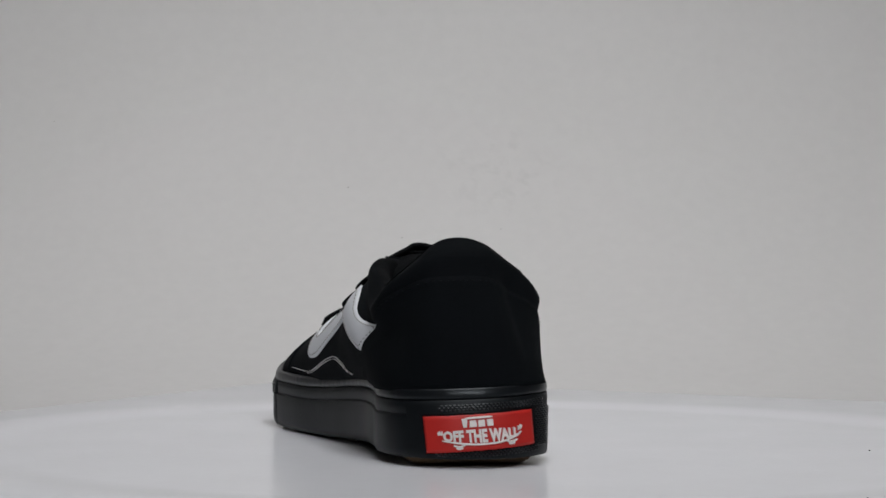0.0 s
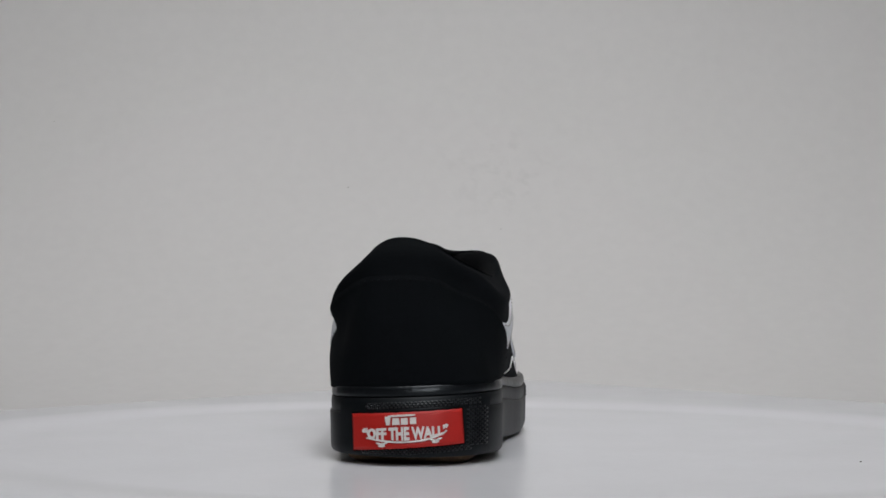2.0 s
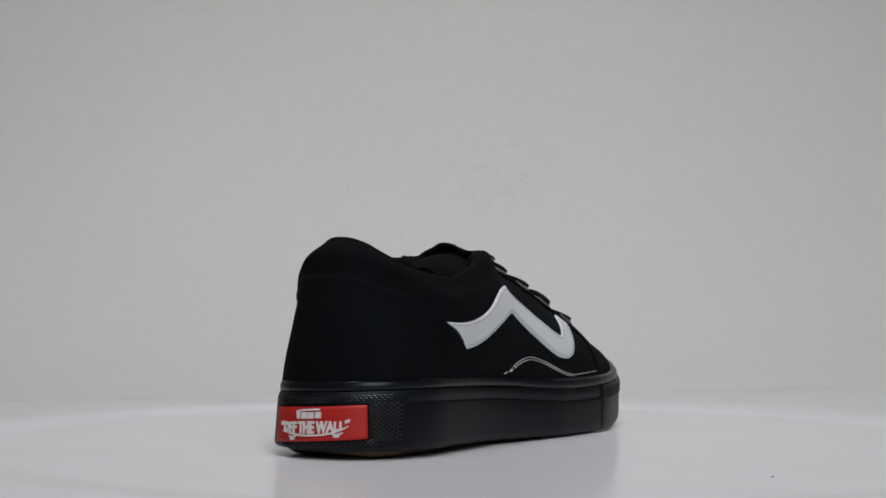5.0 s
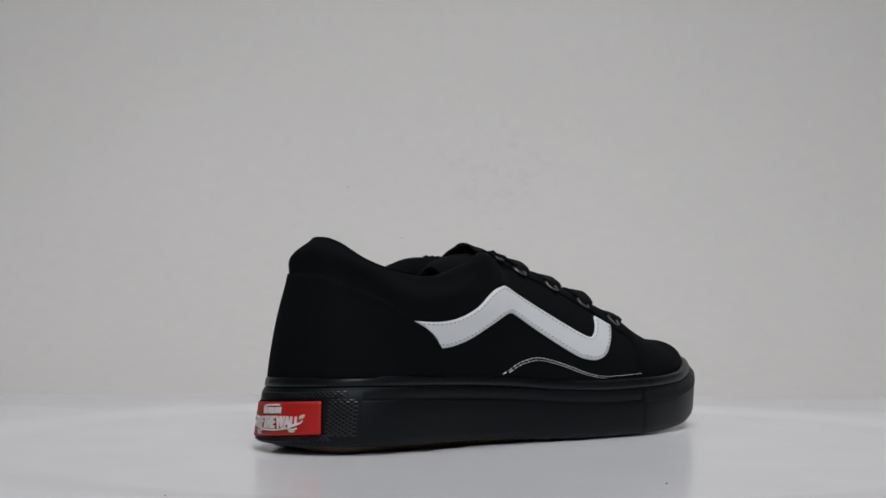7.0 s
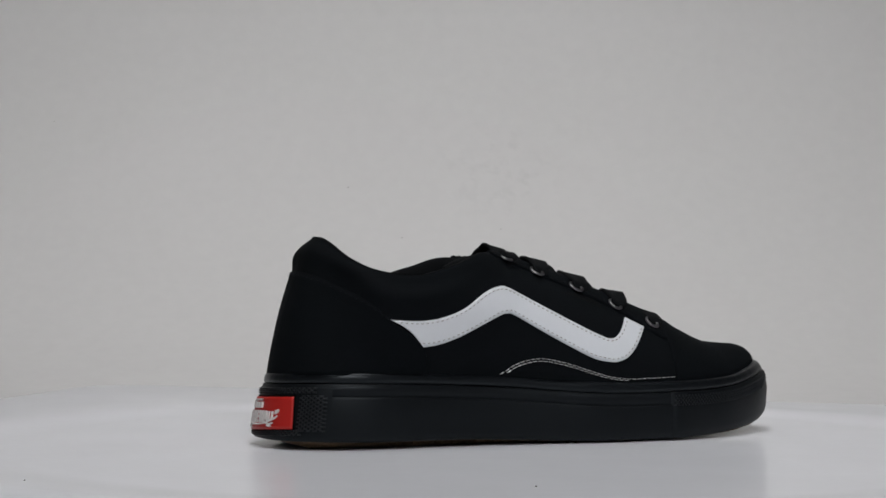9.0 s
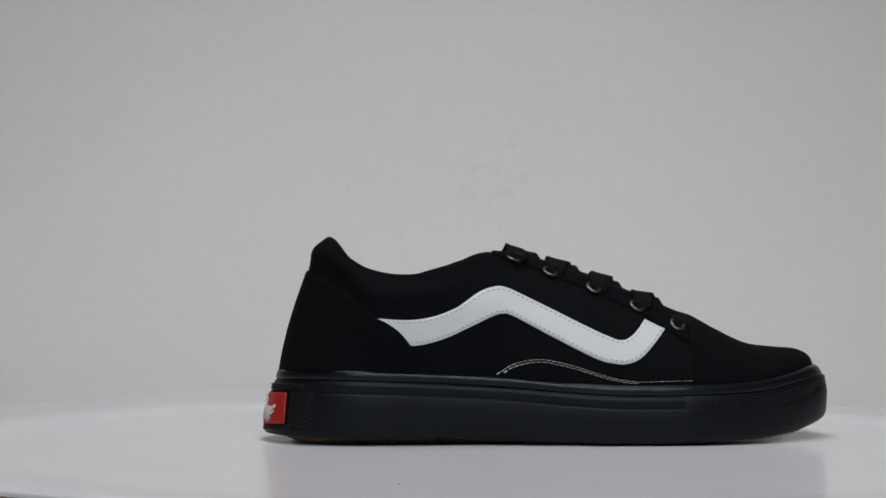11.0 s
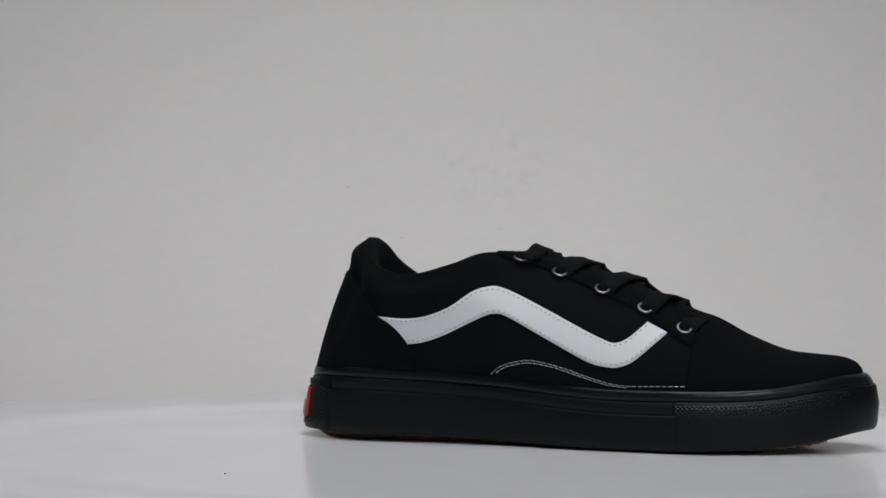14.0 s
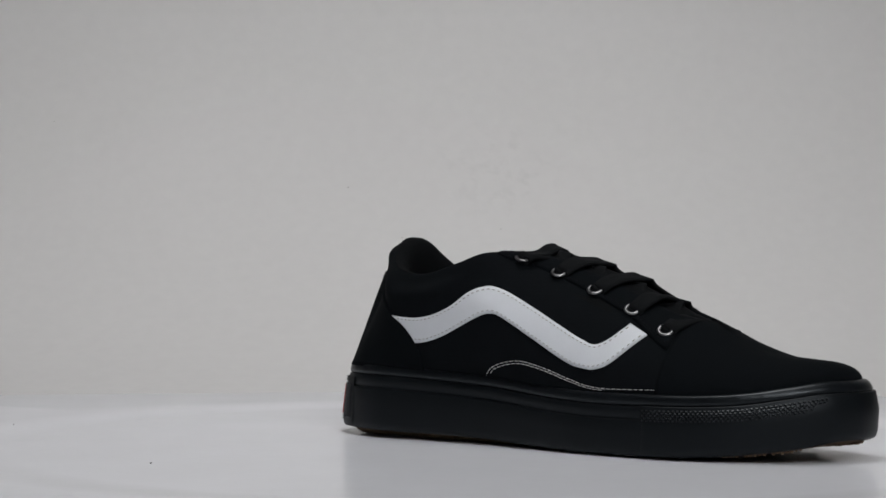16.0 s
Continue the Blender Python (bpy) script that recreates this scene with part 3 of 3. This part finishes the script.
def build_eyelets_and_laces():
    rng = random.Random(4)
    places = []
    for ex, ez in zip(EYE_X, EYE_Z):
        pair = []
        for side in HALF:
            p, nrm = onto(ex, ez - (0.0 if side == "outer" else 0.0032), side, 0.0)
            # the eyelets face up more at the top of the throat than at its foot
            level = smooth_key(ex, EYE_X, (0.38, 0.52, 0.58, 0.64, 0.66))
            flat = Vector((nrm.x, nrm.y, 0)).normalized()
            nrm = nrm if side == "inner" else flat * level + Vector((0, 0, math.sqrt(1 - level * level)))
            pair.append((p + nrm * 0.0014, nrm))
            rows = []
            q = nrm.to_track_quat("Z", "Y").to_matrix()
            for a in np.linspace(0, 2 * math.pi, 28, endpoint=False):
                rows.append([p + nrm * 0.0014 + q @ Vector(((0.0034 + 0.0009 * math.cos(b)) * math.cos(a), (0.0034 + 0.0009 * math.cos(b)) * math.sin(a), 0.0006 * math.sin(b))) for b in np.linspace(0, 2 * math.pi, 8, endpoint=False)])
            rows.append(rows[0])
            bm = sheet(rows, closed=True)
            bmesh.ops.remove_doubles(bm, verts=bm.verts, dist=0.00002)
            ring_part = part("eyelet", bm, M_METAL, shoe, "gunmetal ring eyelet")
            # no real hole: a flat dark disc gives its shade
            bm = bmesh.new()
            bm.faces.new([bm.verts.new(p + nrm * 0.0012 + q @ Vector((0.0030 * math.cos(a), 0.0030 * math.sin(a), 0))) for a in np.linspace(0, 2 * math.pi, 20, endpoint=False)])
            part("eyelet_hole_shade", bm, M_LINING, ring_part, "flat dark disc for the shade in the eyelet's hole")
        places.append(pair)

    def strap(points, wide, thick, twist, ahead):
        """A flat woven band through the points, its width along the shoe."""
        c = curve(points, 30)
        rows = []
        for k, p in enumerate(c):
            d = Vector(c[min(k + 1, 29)] - c[max(k - 1, 0)]).normalized()
            w = (Vector(ahead) - Vector(ahead).dot(d) * d).normalized()
            up = w.cross(d).normalized()
            up = up if up.z > 0 else -up
            a = twist * math.sin(k / 29 * math.pi * 2)
            w, up = w * math.cos(a) + up * math.sin(a), up * math.cos(a) - w * math.sin(a)
            h = wide / 2 * (0.66 + 0.34 * min(1, k / 6, (29 - k) / 6))
            ring = [(-1, -0.3), (-0.97, 0.9), (-0.4, 0.7), (0.4, 1), (0.97, 1.1), (1, 0), (0.95, -0.8), (0.4, -1), (-0.4, -1), (-0.95, -0.9)]
            rows.append([Vector(p) + w * h * a_ + up * thick / 2 * b_ for a_, b_ in ring])
        bm = sheet(rows, closed=True)
        bm.verts.ensure_lookup_table()
        bm.faces.new(bm.verts[:10])
        bm.faces.new(bm.verts[-10:])
        return bm
    across, forward = (1, 0, -0.32), Vector((1, 0, 0))
    for k, (a, na) in enumerate(p[0] for p in places):
        base = throat_z(EYE_X[k])
        cy = centre_y(EYE_X[k])
        tilt = rng.uniform(-0.0010, 0.0010)
        if k == 0:              # the topmost lace lies straight across
            b, nb = places[0][1]
            top = base + 0.0044
            pts = [a - na * 0.0022, a + na * 0.0013 + Vector((0.0012, 0.0012, 0)), Vector((EYE_X[0] + 0.0030, cy - 0.0115, top - 0.0036)), Vector((EYE_X[0] + 0.0036, cy - 0.0045, top - 0.0010)),
                   Vector((EYE_X[0] + 0.0034, cy + 0.0030, top - 0.0008)), Vector((EYE_X[0] + 0.0028, cy + 0.0068, top - 0.0030)), Vector((EYE_X[0] + 0.0020, cy + 0.0115, top - 0.0052)), b + nb * 0.0016, b - nb * 0.0022]
            part("lace_bar", strap(pts, 0.0095, 0.0018, 0.12, across), M_LACE, shoe, "flat woven black lace")
        # the laces on top run from the outer eyelet forward to the next inner one
        b, nb = places[min(k + 1, 4)][1]
        lead = (0.0075, 0.0075, 0.0075, 0.0075, 0.0055)[k]
        lift = (0.0006, 0.0030, 0.0024, 0.0014, -0.0016)[k]
        pts = [a - na * 0.0022, a + na * 0.0013 + Vector((lead * 0.3, 0.0016, 0)), Vector((EYE_X[k] + lead * 0.62, cy - 0.010, base + lift - 0.0008 + tilt)), Vector((EYE_X[k] + lead * 0.95, cy, base + lift - 0.0008)),
               Vector((EYE_X[k] + lead * 1.22, cy + 0.0085, base + lift - 0.0018 - tilt)), Vector((EYE_X[k] + lead * 1.35, cy + 0.0118, base + lift - 0.0052 - tilt)), b + nb * 0.0016 + forward * 0.001, b - nb * 0.0022]
        part("lace_cross", strap(pts, 0.0118, 0.0018, rng.uniform(0.05, 0.16), across), M_LACE, shoe, "flat woven black lace")
        if k < 4:               # and those under them the other way
            p, q = places[k][1][0], places[k + 1][0][0]
            m = (p + q) / 2
            m.z = throat_z(m.x) + 0.0032
            part("lace_cross", strap([p + Vector((0.001, 0, -0.0015)), p * 0.7 + q * 0.3 + Vector((0, 0, 0.0012)), m, p * 0.3 + q * 0.7 + Vector((0, 0, 0.0022)), p * 0.12 + q * 0.88 + Vector((0, 0, 0.0008)), q + Vector((0.001, 0, -0.0015))], 0.0075, 0.0018, 0.04, across), M_LACE, shoe, "flat woven black lace")


build_eyelets_and_laces()


# ---- the sole ----
def band(levels, lo=0, hi=None, bm=None):
    """Side wall rings: each level is (share of the way from the top edge down, metres added, outward offset)."""
    hi = NLOOP if hi is None else hi
    rows = []
    for f, dz, out in levels:
        rows.append([wall(i, z_top(*LOOP[i % NLOOP]) * (1 - f) + z_low(LOOP[i % NLOOP][0]) * f + dz, out) for i in range(lo, hi)])
    return sheet(rows, closed=hi - lo == NLOOP, bm=bm)


part("foxing_bead", band([(0, -0.0030, -0.006), (0, -0.0006, -0.0042), (0, 0.0002, -0.0030), (0, 0.0004, -0.0018), (0, -0.0002, -0.0006), (0, -0.0013, 0.0), (0, -0.0031, 0.0002), (0, -0.0044, 0.0), (0, -0.0049, -0.0004), (0, -0.0052, -0.0013)]), M_BEAD, shoe, "shiny black rubber foxing edge")
part("sidewall", band([(0, -0.0049, -0.0014), (0, -0.0052, -0.0008), (0, -0.0055, 0.0002), (0, -0.0080, 0.0004), (0, -0.0108, 0.0002), (0, -0.0113, -0.0001), (0, -0.0116, -0.0003), (0, -0.0118, 0.0003), (0, -0.0121, 0.0008), (0, -0.0127, 0.0010),
                       (0.55, -0.002, 0.0007), (0.72, 0, 0.0007), (0.88, 0, 0.0005), (1, 0.0016, 0.0002), (1, 0.0005, -0.0006), (1, 0, -0.0020), (1, 0.0006, -0.008)]), M_RUBBER, shoe, "matt black rubber sole side wall")


def build_outsole():
    rng = random.Random(2)
    def deep(i):
        """How far the outsole's edge sits in from the side wall."""
        return smooth_key(LOOP[i][0], (-0.0105, 0.01, 0.04, 0.20, 0.24, 0.29), (0.0045, 0.005, 0.011, 0.011, 0.006, 0.004))
    rings = []
    jag = [(0.0012 * (i % 3 < 1) + rng.uniform(0, 0.0005)) * (LOOP[i][0] > 0.05) for i in range(NLOOP)]
    ground = [-0.0013 if LOOP[i][0] < 0.215 else -0.0013 + 0.12 * max(0, LOOP[i][0] - 0.215) + 1.0 * max(0, LOOP[i][0] - 0.235) ** 2 for i in range(NLOOP)]
    heel = [0.0025 * min(max((0.004 - LOOP[i][0]) / 0.014, 0), 1) for i in range(NLOOP)]
    rings.append([wall(i, z_low(LOOP[i][0]) + 0.0010, -deep(i) - 0.0008) for i in range(NLOOP)])
    rings.append([wall(i, z_low(LOOP[i][0]) + 0.0002, -deep(i) - jag[i]) for i in range(NLOOP)])
    low = [min(ground[i] + heel[i], z_low(LOOP[i][0]) - 0.0004) for i in range(NLOOP)]
    back = [min(max((0.06 - LOOP[i][0]) / 0.03, 0), 1) for i in range(NLOOP)]
    rings.append([wall(i, max(low[i], -0.0013) + 0.0006 + 0.0014 * back[i], -deep(i) - 0.0006 - jag[i] - 0.0012 * back[i]) for i in range(NLOOP)])
    rings.append([wall(i, max(low[i], -0.0013) + 0.0004 * back[i], -deep(i) - 0.0016 - 0.0030 * back[i]) for i in range(NLOOP)])
    rings.append([wall(i, max(low[i], -0.0013), -deep(i) - 0.0025 - 0.0050 * back[i]) for i in range(NLOOP)])
    bm = sheet(rings, closed=True)
    bm.verts.ensure_lookup_table()
    last = list(bm.verts)[-NLOOP:]
    k = TIP
    # bridge the underside across the shoe
    for j in range(0, min(k, NLOOP - k)):
        a, b = j, j + 1
        c, d = (NLOOP - j - 1) % NLOOP, (NLOOP - j) % NLOOP
        quad = [last[a], last[b], last[c], last[d]]
        if len(set(quad)) == 4:
            bm.faces.new(quad)
        elif len(set(quad)) == 3:
            bm.faces.new(list(dict.fromkeys(quad)))
    part("outsole", bm, M_GUM, shoe, "gum-brown rubber outsole with ribbed edge", smooth=False)


build_outsole()


def build_tread_teeth():
    """Small uneven teeth of the tread that stick out under the side wall."""
    rng = random.Random(9)
    bm = bmesh.new()
    for i in range(0, NLOOP):
        x = LOOP[i][0]
        if not (0.045 < x < 0.15 or 0.240 < x < 0.274) or i % 2 and rng.random() < 0.35:
            continue
        deep = smooth_key(x, (-0.0105, 0.01, 0.04, 0.20, 0.24, 0.29), (0.0035, 0.004, 0.008, 0.008, 0.005, 0.0035))
        z = z_low(x) - rng.uniform(0.0001, 0.0007)
        t = wall((i + 1) % NLOOP, z, -deep) - wall((i - 1) % NLOOP, z, -deep)
        brick(bm, wall(i, z, -deep), t, (0, 0, -1), rng.uniform(0.0012, 0.0024), 0.005, rng.uniform(0.0008, 0.0014))
    tagged(part("tread_teeth", bm, M_GUM, shoe, "small gum-brown tread teeth", smooth=False), kind="stuff")


build_tread_teeth()


def loop_at(x, side):
    return min(HALF[side], key=lambda i: abs(LOOP[i][0] - x))


B0, B1 = loop_at(0.2022, "outer"), loop_at(0.218, "inner")
rows = []
for f, dz, out in ((0, -0.0052, -0.001), (0, -0.0050, 0.0006), (0, -0.0056, 0.0011), (0.5, 0, 0.0014), (0.85, 0, 0.0013), (1, 0.0016, 0.0008), (1, 0.0004, 0.0), (1, 0.0002, -0.0025)):
    rows.append([wall(i, z_top(*LOOP[i]) * (1 - f) + z_low(LOOP[i][0]) * f + dz, out * (0.2 if i in (B0, B1) else 1)) for i in range(B0, B1 + 1)])
part("toe_bumper", sheet(rows), M_RUBBER, shoe, "black rubber toe bumper")


def diamonds(name, places, size, label):
    bm = bmesh.new()
    for i, z, out in places:
        p = wall(int(i), z, out)
        fr = i - int(i)
        p = p.lerp(wall(int(i) + 1, z, out), fr)
        t = (wall(int(i) + 1, z, out) - wall(int(i), z, out)).normalized()
        n = Vector((NORM[int(i) % NLOOP][0], NORM[int(i) % NLOOP][1], 0))
        up = Vector((0, 0, 1))
        c = bm.verts.new(p + n * 0.0007)
        r = [bm.verts.new(p + d) for d in (t * size * 0.8 + up * size * 0.6, up * size * 0.6 - t * size * 0.8, -t * size * 0.8 - up * size * 0.6, t * size * 0.8 - up * size * 0.6)]
        for a in range(4):
            bm.faces.new((c, r[a], r[(a + 1) % 4]))
    ob = part(name, bm, M_GRIP, shoe, label, smooth=False)
    tagged(ob, kind="stuff")


ARC = np.r_[0, np.cumsum(np.linalg.norm(np.diff(LOOP, axis=0), axis=1))]


def row_places(i0, i1, step, shift):
    s = np.arange(ARC[i0] + shift, ARC[i1], step)
    return np.interp(s, ARC, np.arange(NLOOP))


toe = []
for k in range(5):
    for i in row_places(B0 + 1, B1 - 1, 0.0022, 0.0011 * (k % 2)):
        x = LOOP[int(i)][0]
        if x < 0.281 - 0.002 * k:
            toe.append((i, z_top(x) - 0.0072 - 0.00115 * k, 0.0013))
diamonds("toe_grip", toe, 0.00085, "fine diamond relief on black rubber")


# ---- the red heel tab ----
def heel_place(y, z, out):
    """A point of the heel's back at sideways place y and height z."""
    near = [i for i in range(-27, 28)]
    ys = [LOOP[i % NLOOP][1] for i in near]
    order = np.argsort(ys)
    f = float(np.interp(y, np.array(ys)[order], np.array(near, float)[order]))
    a = math.floor(f)
    return wall(a % NLOOP, z, out).lerp(wall((a + 1) % NLOOP, z, out), f - a)


def tab_point(a, b, out):
    """a from -1 (inner) to 1 (outer), b from 0 (bottom) to 1 (top) on the tab."""
    y = -0.0244 * a + 0.0003
    y -= 0.0012 * (1 - b)
    return heel_place(y, 0.0073 + 0.0018 * a + b * (0.0162 - 0.0003 * a), out)


def build_heel():
    bm = bmesh.new()
    rows = [[heel_place(y, z_low(0) + 0.0005 + f * (z_top(0, y) - 0.0070 - z_low(0)), 0.0010 if 0 < f < 1 else 0.0003) for y in np.linspace(0.0315, -0.036, 60)] for f in (0, 0.06, 0.2, 0.5, 0.8, 0.95, 1)]
    part("heel_guard", sheet(rows), M_RUBBER, shoe, "black rubber heel guard")
    # a slightly larger dark sheet paints in the shade of the tab's sunken rim
    rim_shade = [[tab_point(a, b, 0.0014) for a in np.linspace(-1.025, 1.03, 48)] for b in np.linspace(-0.03, 1.05, 10)]
    part("tab_rim_shade", sheet(rim_shade), M_LINING, shoe, "dark sheet that paints in shade round the heel tab")
    ragged = [[0.012 * noise.noise(Vector((a * 9, b * 5, k))) for a in np.linspace(-1, 1, 48)] for k, b in enumerate(np.linspace(0, 1, 10))]
    grid = [[tab_point(a, b + ragged[k][m] * (k in (0, 9)), 0.0021) for m, a in enumerate(np.linspace(-1, 1, 48))] for k, b in enumerate(np.linspace(0, 1, 10))]
    sunk = [[tab_point(a, b + ragged[k][m] * (k in (0, 9)), 0.0004) for m, a in enumerate(np.linspace(-1, 1, 48))] for k, b in enumerate(np.linspace(0, 1, 10))]
    bm = sheet(grid)
    for g, s in ((grid[0], sunk[0]), (grid[-1], sunk[-1]), ([r[0] for r in grid], [r[0] for r in sunk]), ([r[-1] for r in grid], [r[-1] for r in sunk])):
        sheet([g, s], bm=bm)
    bmesh.ops.remove_doubles(bm, verts=bm.verts, dist=0.00002)
    tab = part("heel_tab", bm, M_RED, shoe, "red rubber heel tab with raised white print")

    def strip(name, pts, wide, label=""):
        """A raised white bar along points in the tab's own a, b space."""
        c = curve(pts, 24)
        rows = [[], [], [], []]
        for k, (a, b) in enumerate(c):
            da, db = c[min(k + 1, 23)] - c[max(k - 1, 0)]
            da, db = da * 0.0253, db * 0.0163
            n = math.hypot(da, db) or 1
            ua, ub = -db / n * wide / 2 / 0.0253, da / n * wide / 2 / 0.0163
            taper = 0.55 + 0.45 * min(1, k / 4, (23 - k) / 4)
            for r, (s, o) in zip(rows, ((-1, 0.0018), (-0.8, 0.0030), (0.8, 0.0030), (1, 0.0018))):
                r.append(tab_point(a + ua * s * taper, b + ub * s * taper, o))
        part(name, sheet(rows), M_PRINT, tab, label)

    def block(name, a0, a1, b0, b1, lean, label=""):
        """A raised white block in the tab's own a, b space."""
        ring = [(a0 + lean, b0), (a1 - lean, b0), (a1, b1), (a0, b1)]
        mid = ((a0 + a1) / 2, (b0 + b1) / 2)
        bm = sheet([[tab_point(mid[0] + (a - mid[0]) * k, mid[1] + (b - mid[1]) * k, o) for a, b in ring] for k, o in ((1.0, 0.0018), (0.93, 0.0030))], closed=True)
        bm.verts.ensure_lookup_table()
        bm.faces.new(bm.verts[4:])
        part(name, bm, M_PRINT, tab, label, smooth=False)

    # the maker's mark: plain bars
    strip("mark_bar", [(-0.31, 0.905), (-0.05, 0.912), (0.19, 0.915)], 0.0010, "plain white bar of the maker's mark")
    for a0, a1, b0, b1, lean in ((-0.365, -0.255, 0.655, 0.90, 0.025), (-0.225, -0.105, 0.655, 0.845, -0.012), (-0.075, 0.05, 0.655, 0.845, 0.0), (0.085, 0.20, 0.66, 0.85, 0.0)):
        block("mark_block", a0, a1, b0, b1, lean)
    # the board with two wheels under the words
    strip("board_line", [(-0.72, 0.325), (-0.41, 0.225), (-0.08, 0.172), (0.32, 0.195), (0.62, 0.325), (0.71, 0.43)], 0.0009, "thin white curved line under the words")
    for a, b in ((-0.44, 0.150), (0.51, 0.180)):
        strip("wheel", [(a - 0.10, b + 0.03), (a, b - 0.01), (a + 0.11, b + 0.04)], 0.0009)
        strip("wheel", [(a - 0.06, b - 0.045), (a, b - 0.065), (a + 0.06, b - 0.04)], 0.0011)
    # the words
    font = bpy.data.curves.new("words", "FONT")
    font.body, font.align_x, font.size, font.extrude, font.offset, font.resolution_u = "\u201cOFF THE WALL\u201d", "CENTER", 1.0, 0.0, 0.042, 2
    holder = new("words", font)
    bpy.context.view_layer.update()
    me = bpy.data.meshes.new_from_object(holder)
    bpy.data.objects.remove(holder)
    bm = bmesh.new()
    bm.from_mesh(me)
    bpy.data.meshes.remove(me)
    bmesh.ops.triangulate(bm, faces=bm.faces)
    edge = [e for e in bm.edges if len(e.link_faces) == 1]
    side_faces = bmesh.ops.extrude_edge_only(bm, edges=edge)
    down = {v for v in side_faces["geom"] if isinstance(v, bmesh.types.BMVert)}
    xs = [v.co.x for v in bm.verts]
    wide = (max(xs) - min(xs)) / 2
    ymax = max(v.co.y for v in bm.verts)
    for v in bm.verts:
        a = v.co.x / wide * 0.76 - 0.025
        low = smooth_key(a, (-0.79, -0.6, -0.08, 0.3, 0.6, 0.74), (0.34, 0.305, 0.242, 0.245, 0.315, 0.37))
        high = smooth_key(a, (-0.79, -0.6, -0.08, 0.3, 0.6, 0.74), (0.60, 0.595, 0.615, 0.60, 0.575, 0.63))
        v.co = tab_point(a, low + v.co.y / ymax * (high - low), 0.0019 if v in down else 0.0030)
    part("lettering", bm, M_PRINT, tab, "raised white letters", smooth=False)

    grip = []
    for k in range(3):
        for y in np.arange(-0.0315 + 0.0009 * (k % 2), 0.0185, 0.0018):
            grip.append((y, 0.0278 - 0.0010 * k - 0.055 * (y + 0.002)))
    for k in range(9):
        for z in np.arange(0.0085 + 0.0010 * (k % 2), 0.0262, 0.0020):
            grip.append((-0.0272 - 0.0009 * k, z))
    for k in range(3):
        for y in np.arange(-0.028 + 0.0009 * (k % 2), 0.020, 0.0018):
            grip.append((y, 0.0046 + 0.0009 * k - 0.07 * y * (y < 0)))
    bm = bmesh.new()
    for y, z in grip:
        c = heel_place(y, z, 0.0019)
        vs = [bm.verts.new(heel_place(y + a * 0.0007, z + b * 0.0005, 0.0013)) for a, b in ((1, 1), (-1, 1), (-1, -1), (1, -1))]
        cv = bm.verts.new(c)
        for a in range(4):
            bm.faces.new((cv, vs[a], vs[(a + 1) % 4]))
    tagged(part("heel_grip", bm, M_GRIP, shoe, "fine diamond relief on black rubber", smooth=False), kind="stuff")


build_heel()


# ---- movement ----
def shoe_pose(t):
    a = radians(board_angle(t))
    x, y = SHOE_AT
    return pose(math.cos(a) * x - math.sin(a) * y, math.sin(a) * x + math.cos(a) * y, 0.0, 0, 0, board_angle(t) + SHOE_TURN)


def motions():
    times = [k * 0.5 for k in range(33)]
    walk(board, [(t, pose(0, 0, 0, 0, 0, board_angle(t))) for t in times])
    walk(shoe, [(t, shoe_pose(t)) for t in times])
    for speck, x, y, z in GRIT:
        walk(speck, [(t, pose(0, 0, 0, 0, 0, board_angle(t)) @ pose(x, y, z)) for t in times])


motions()
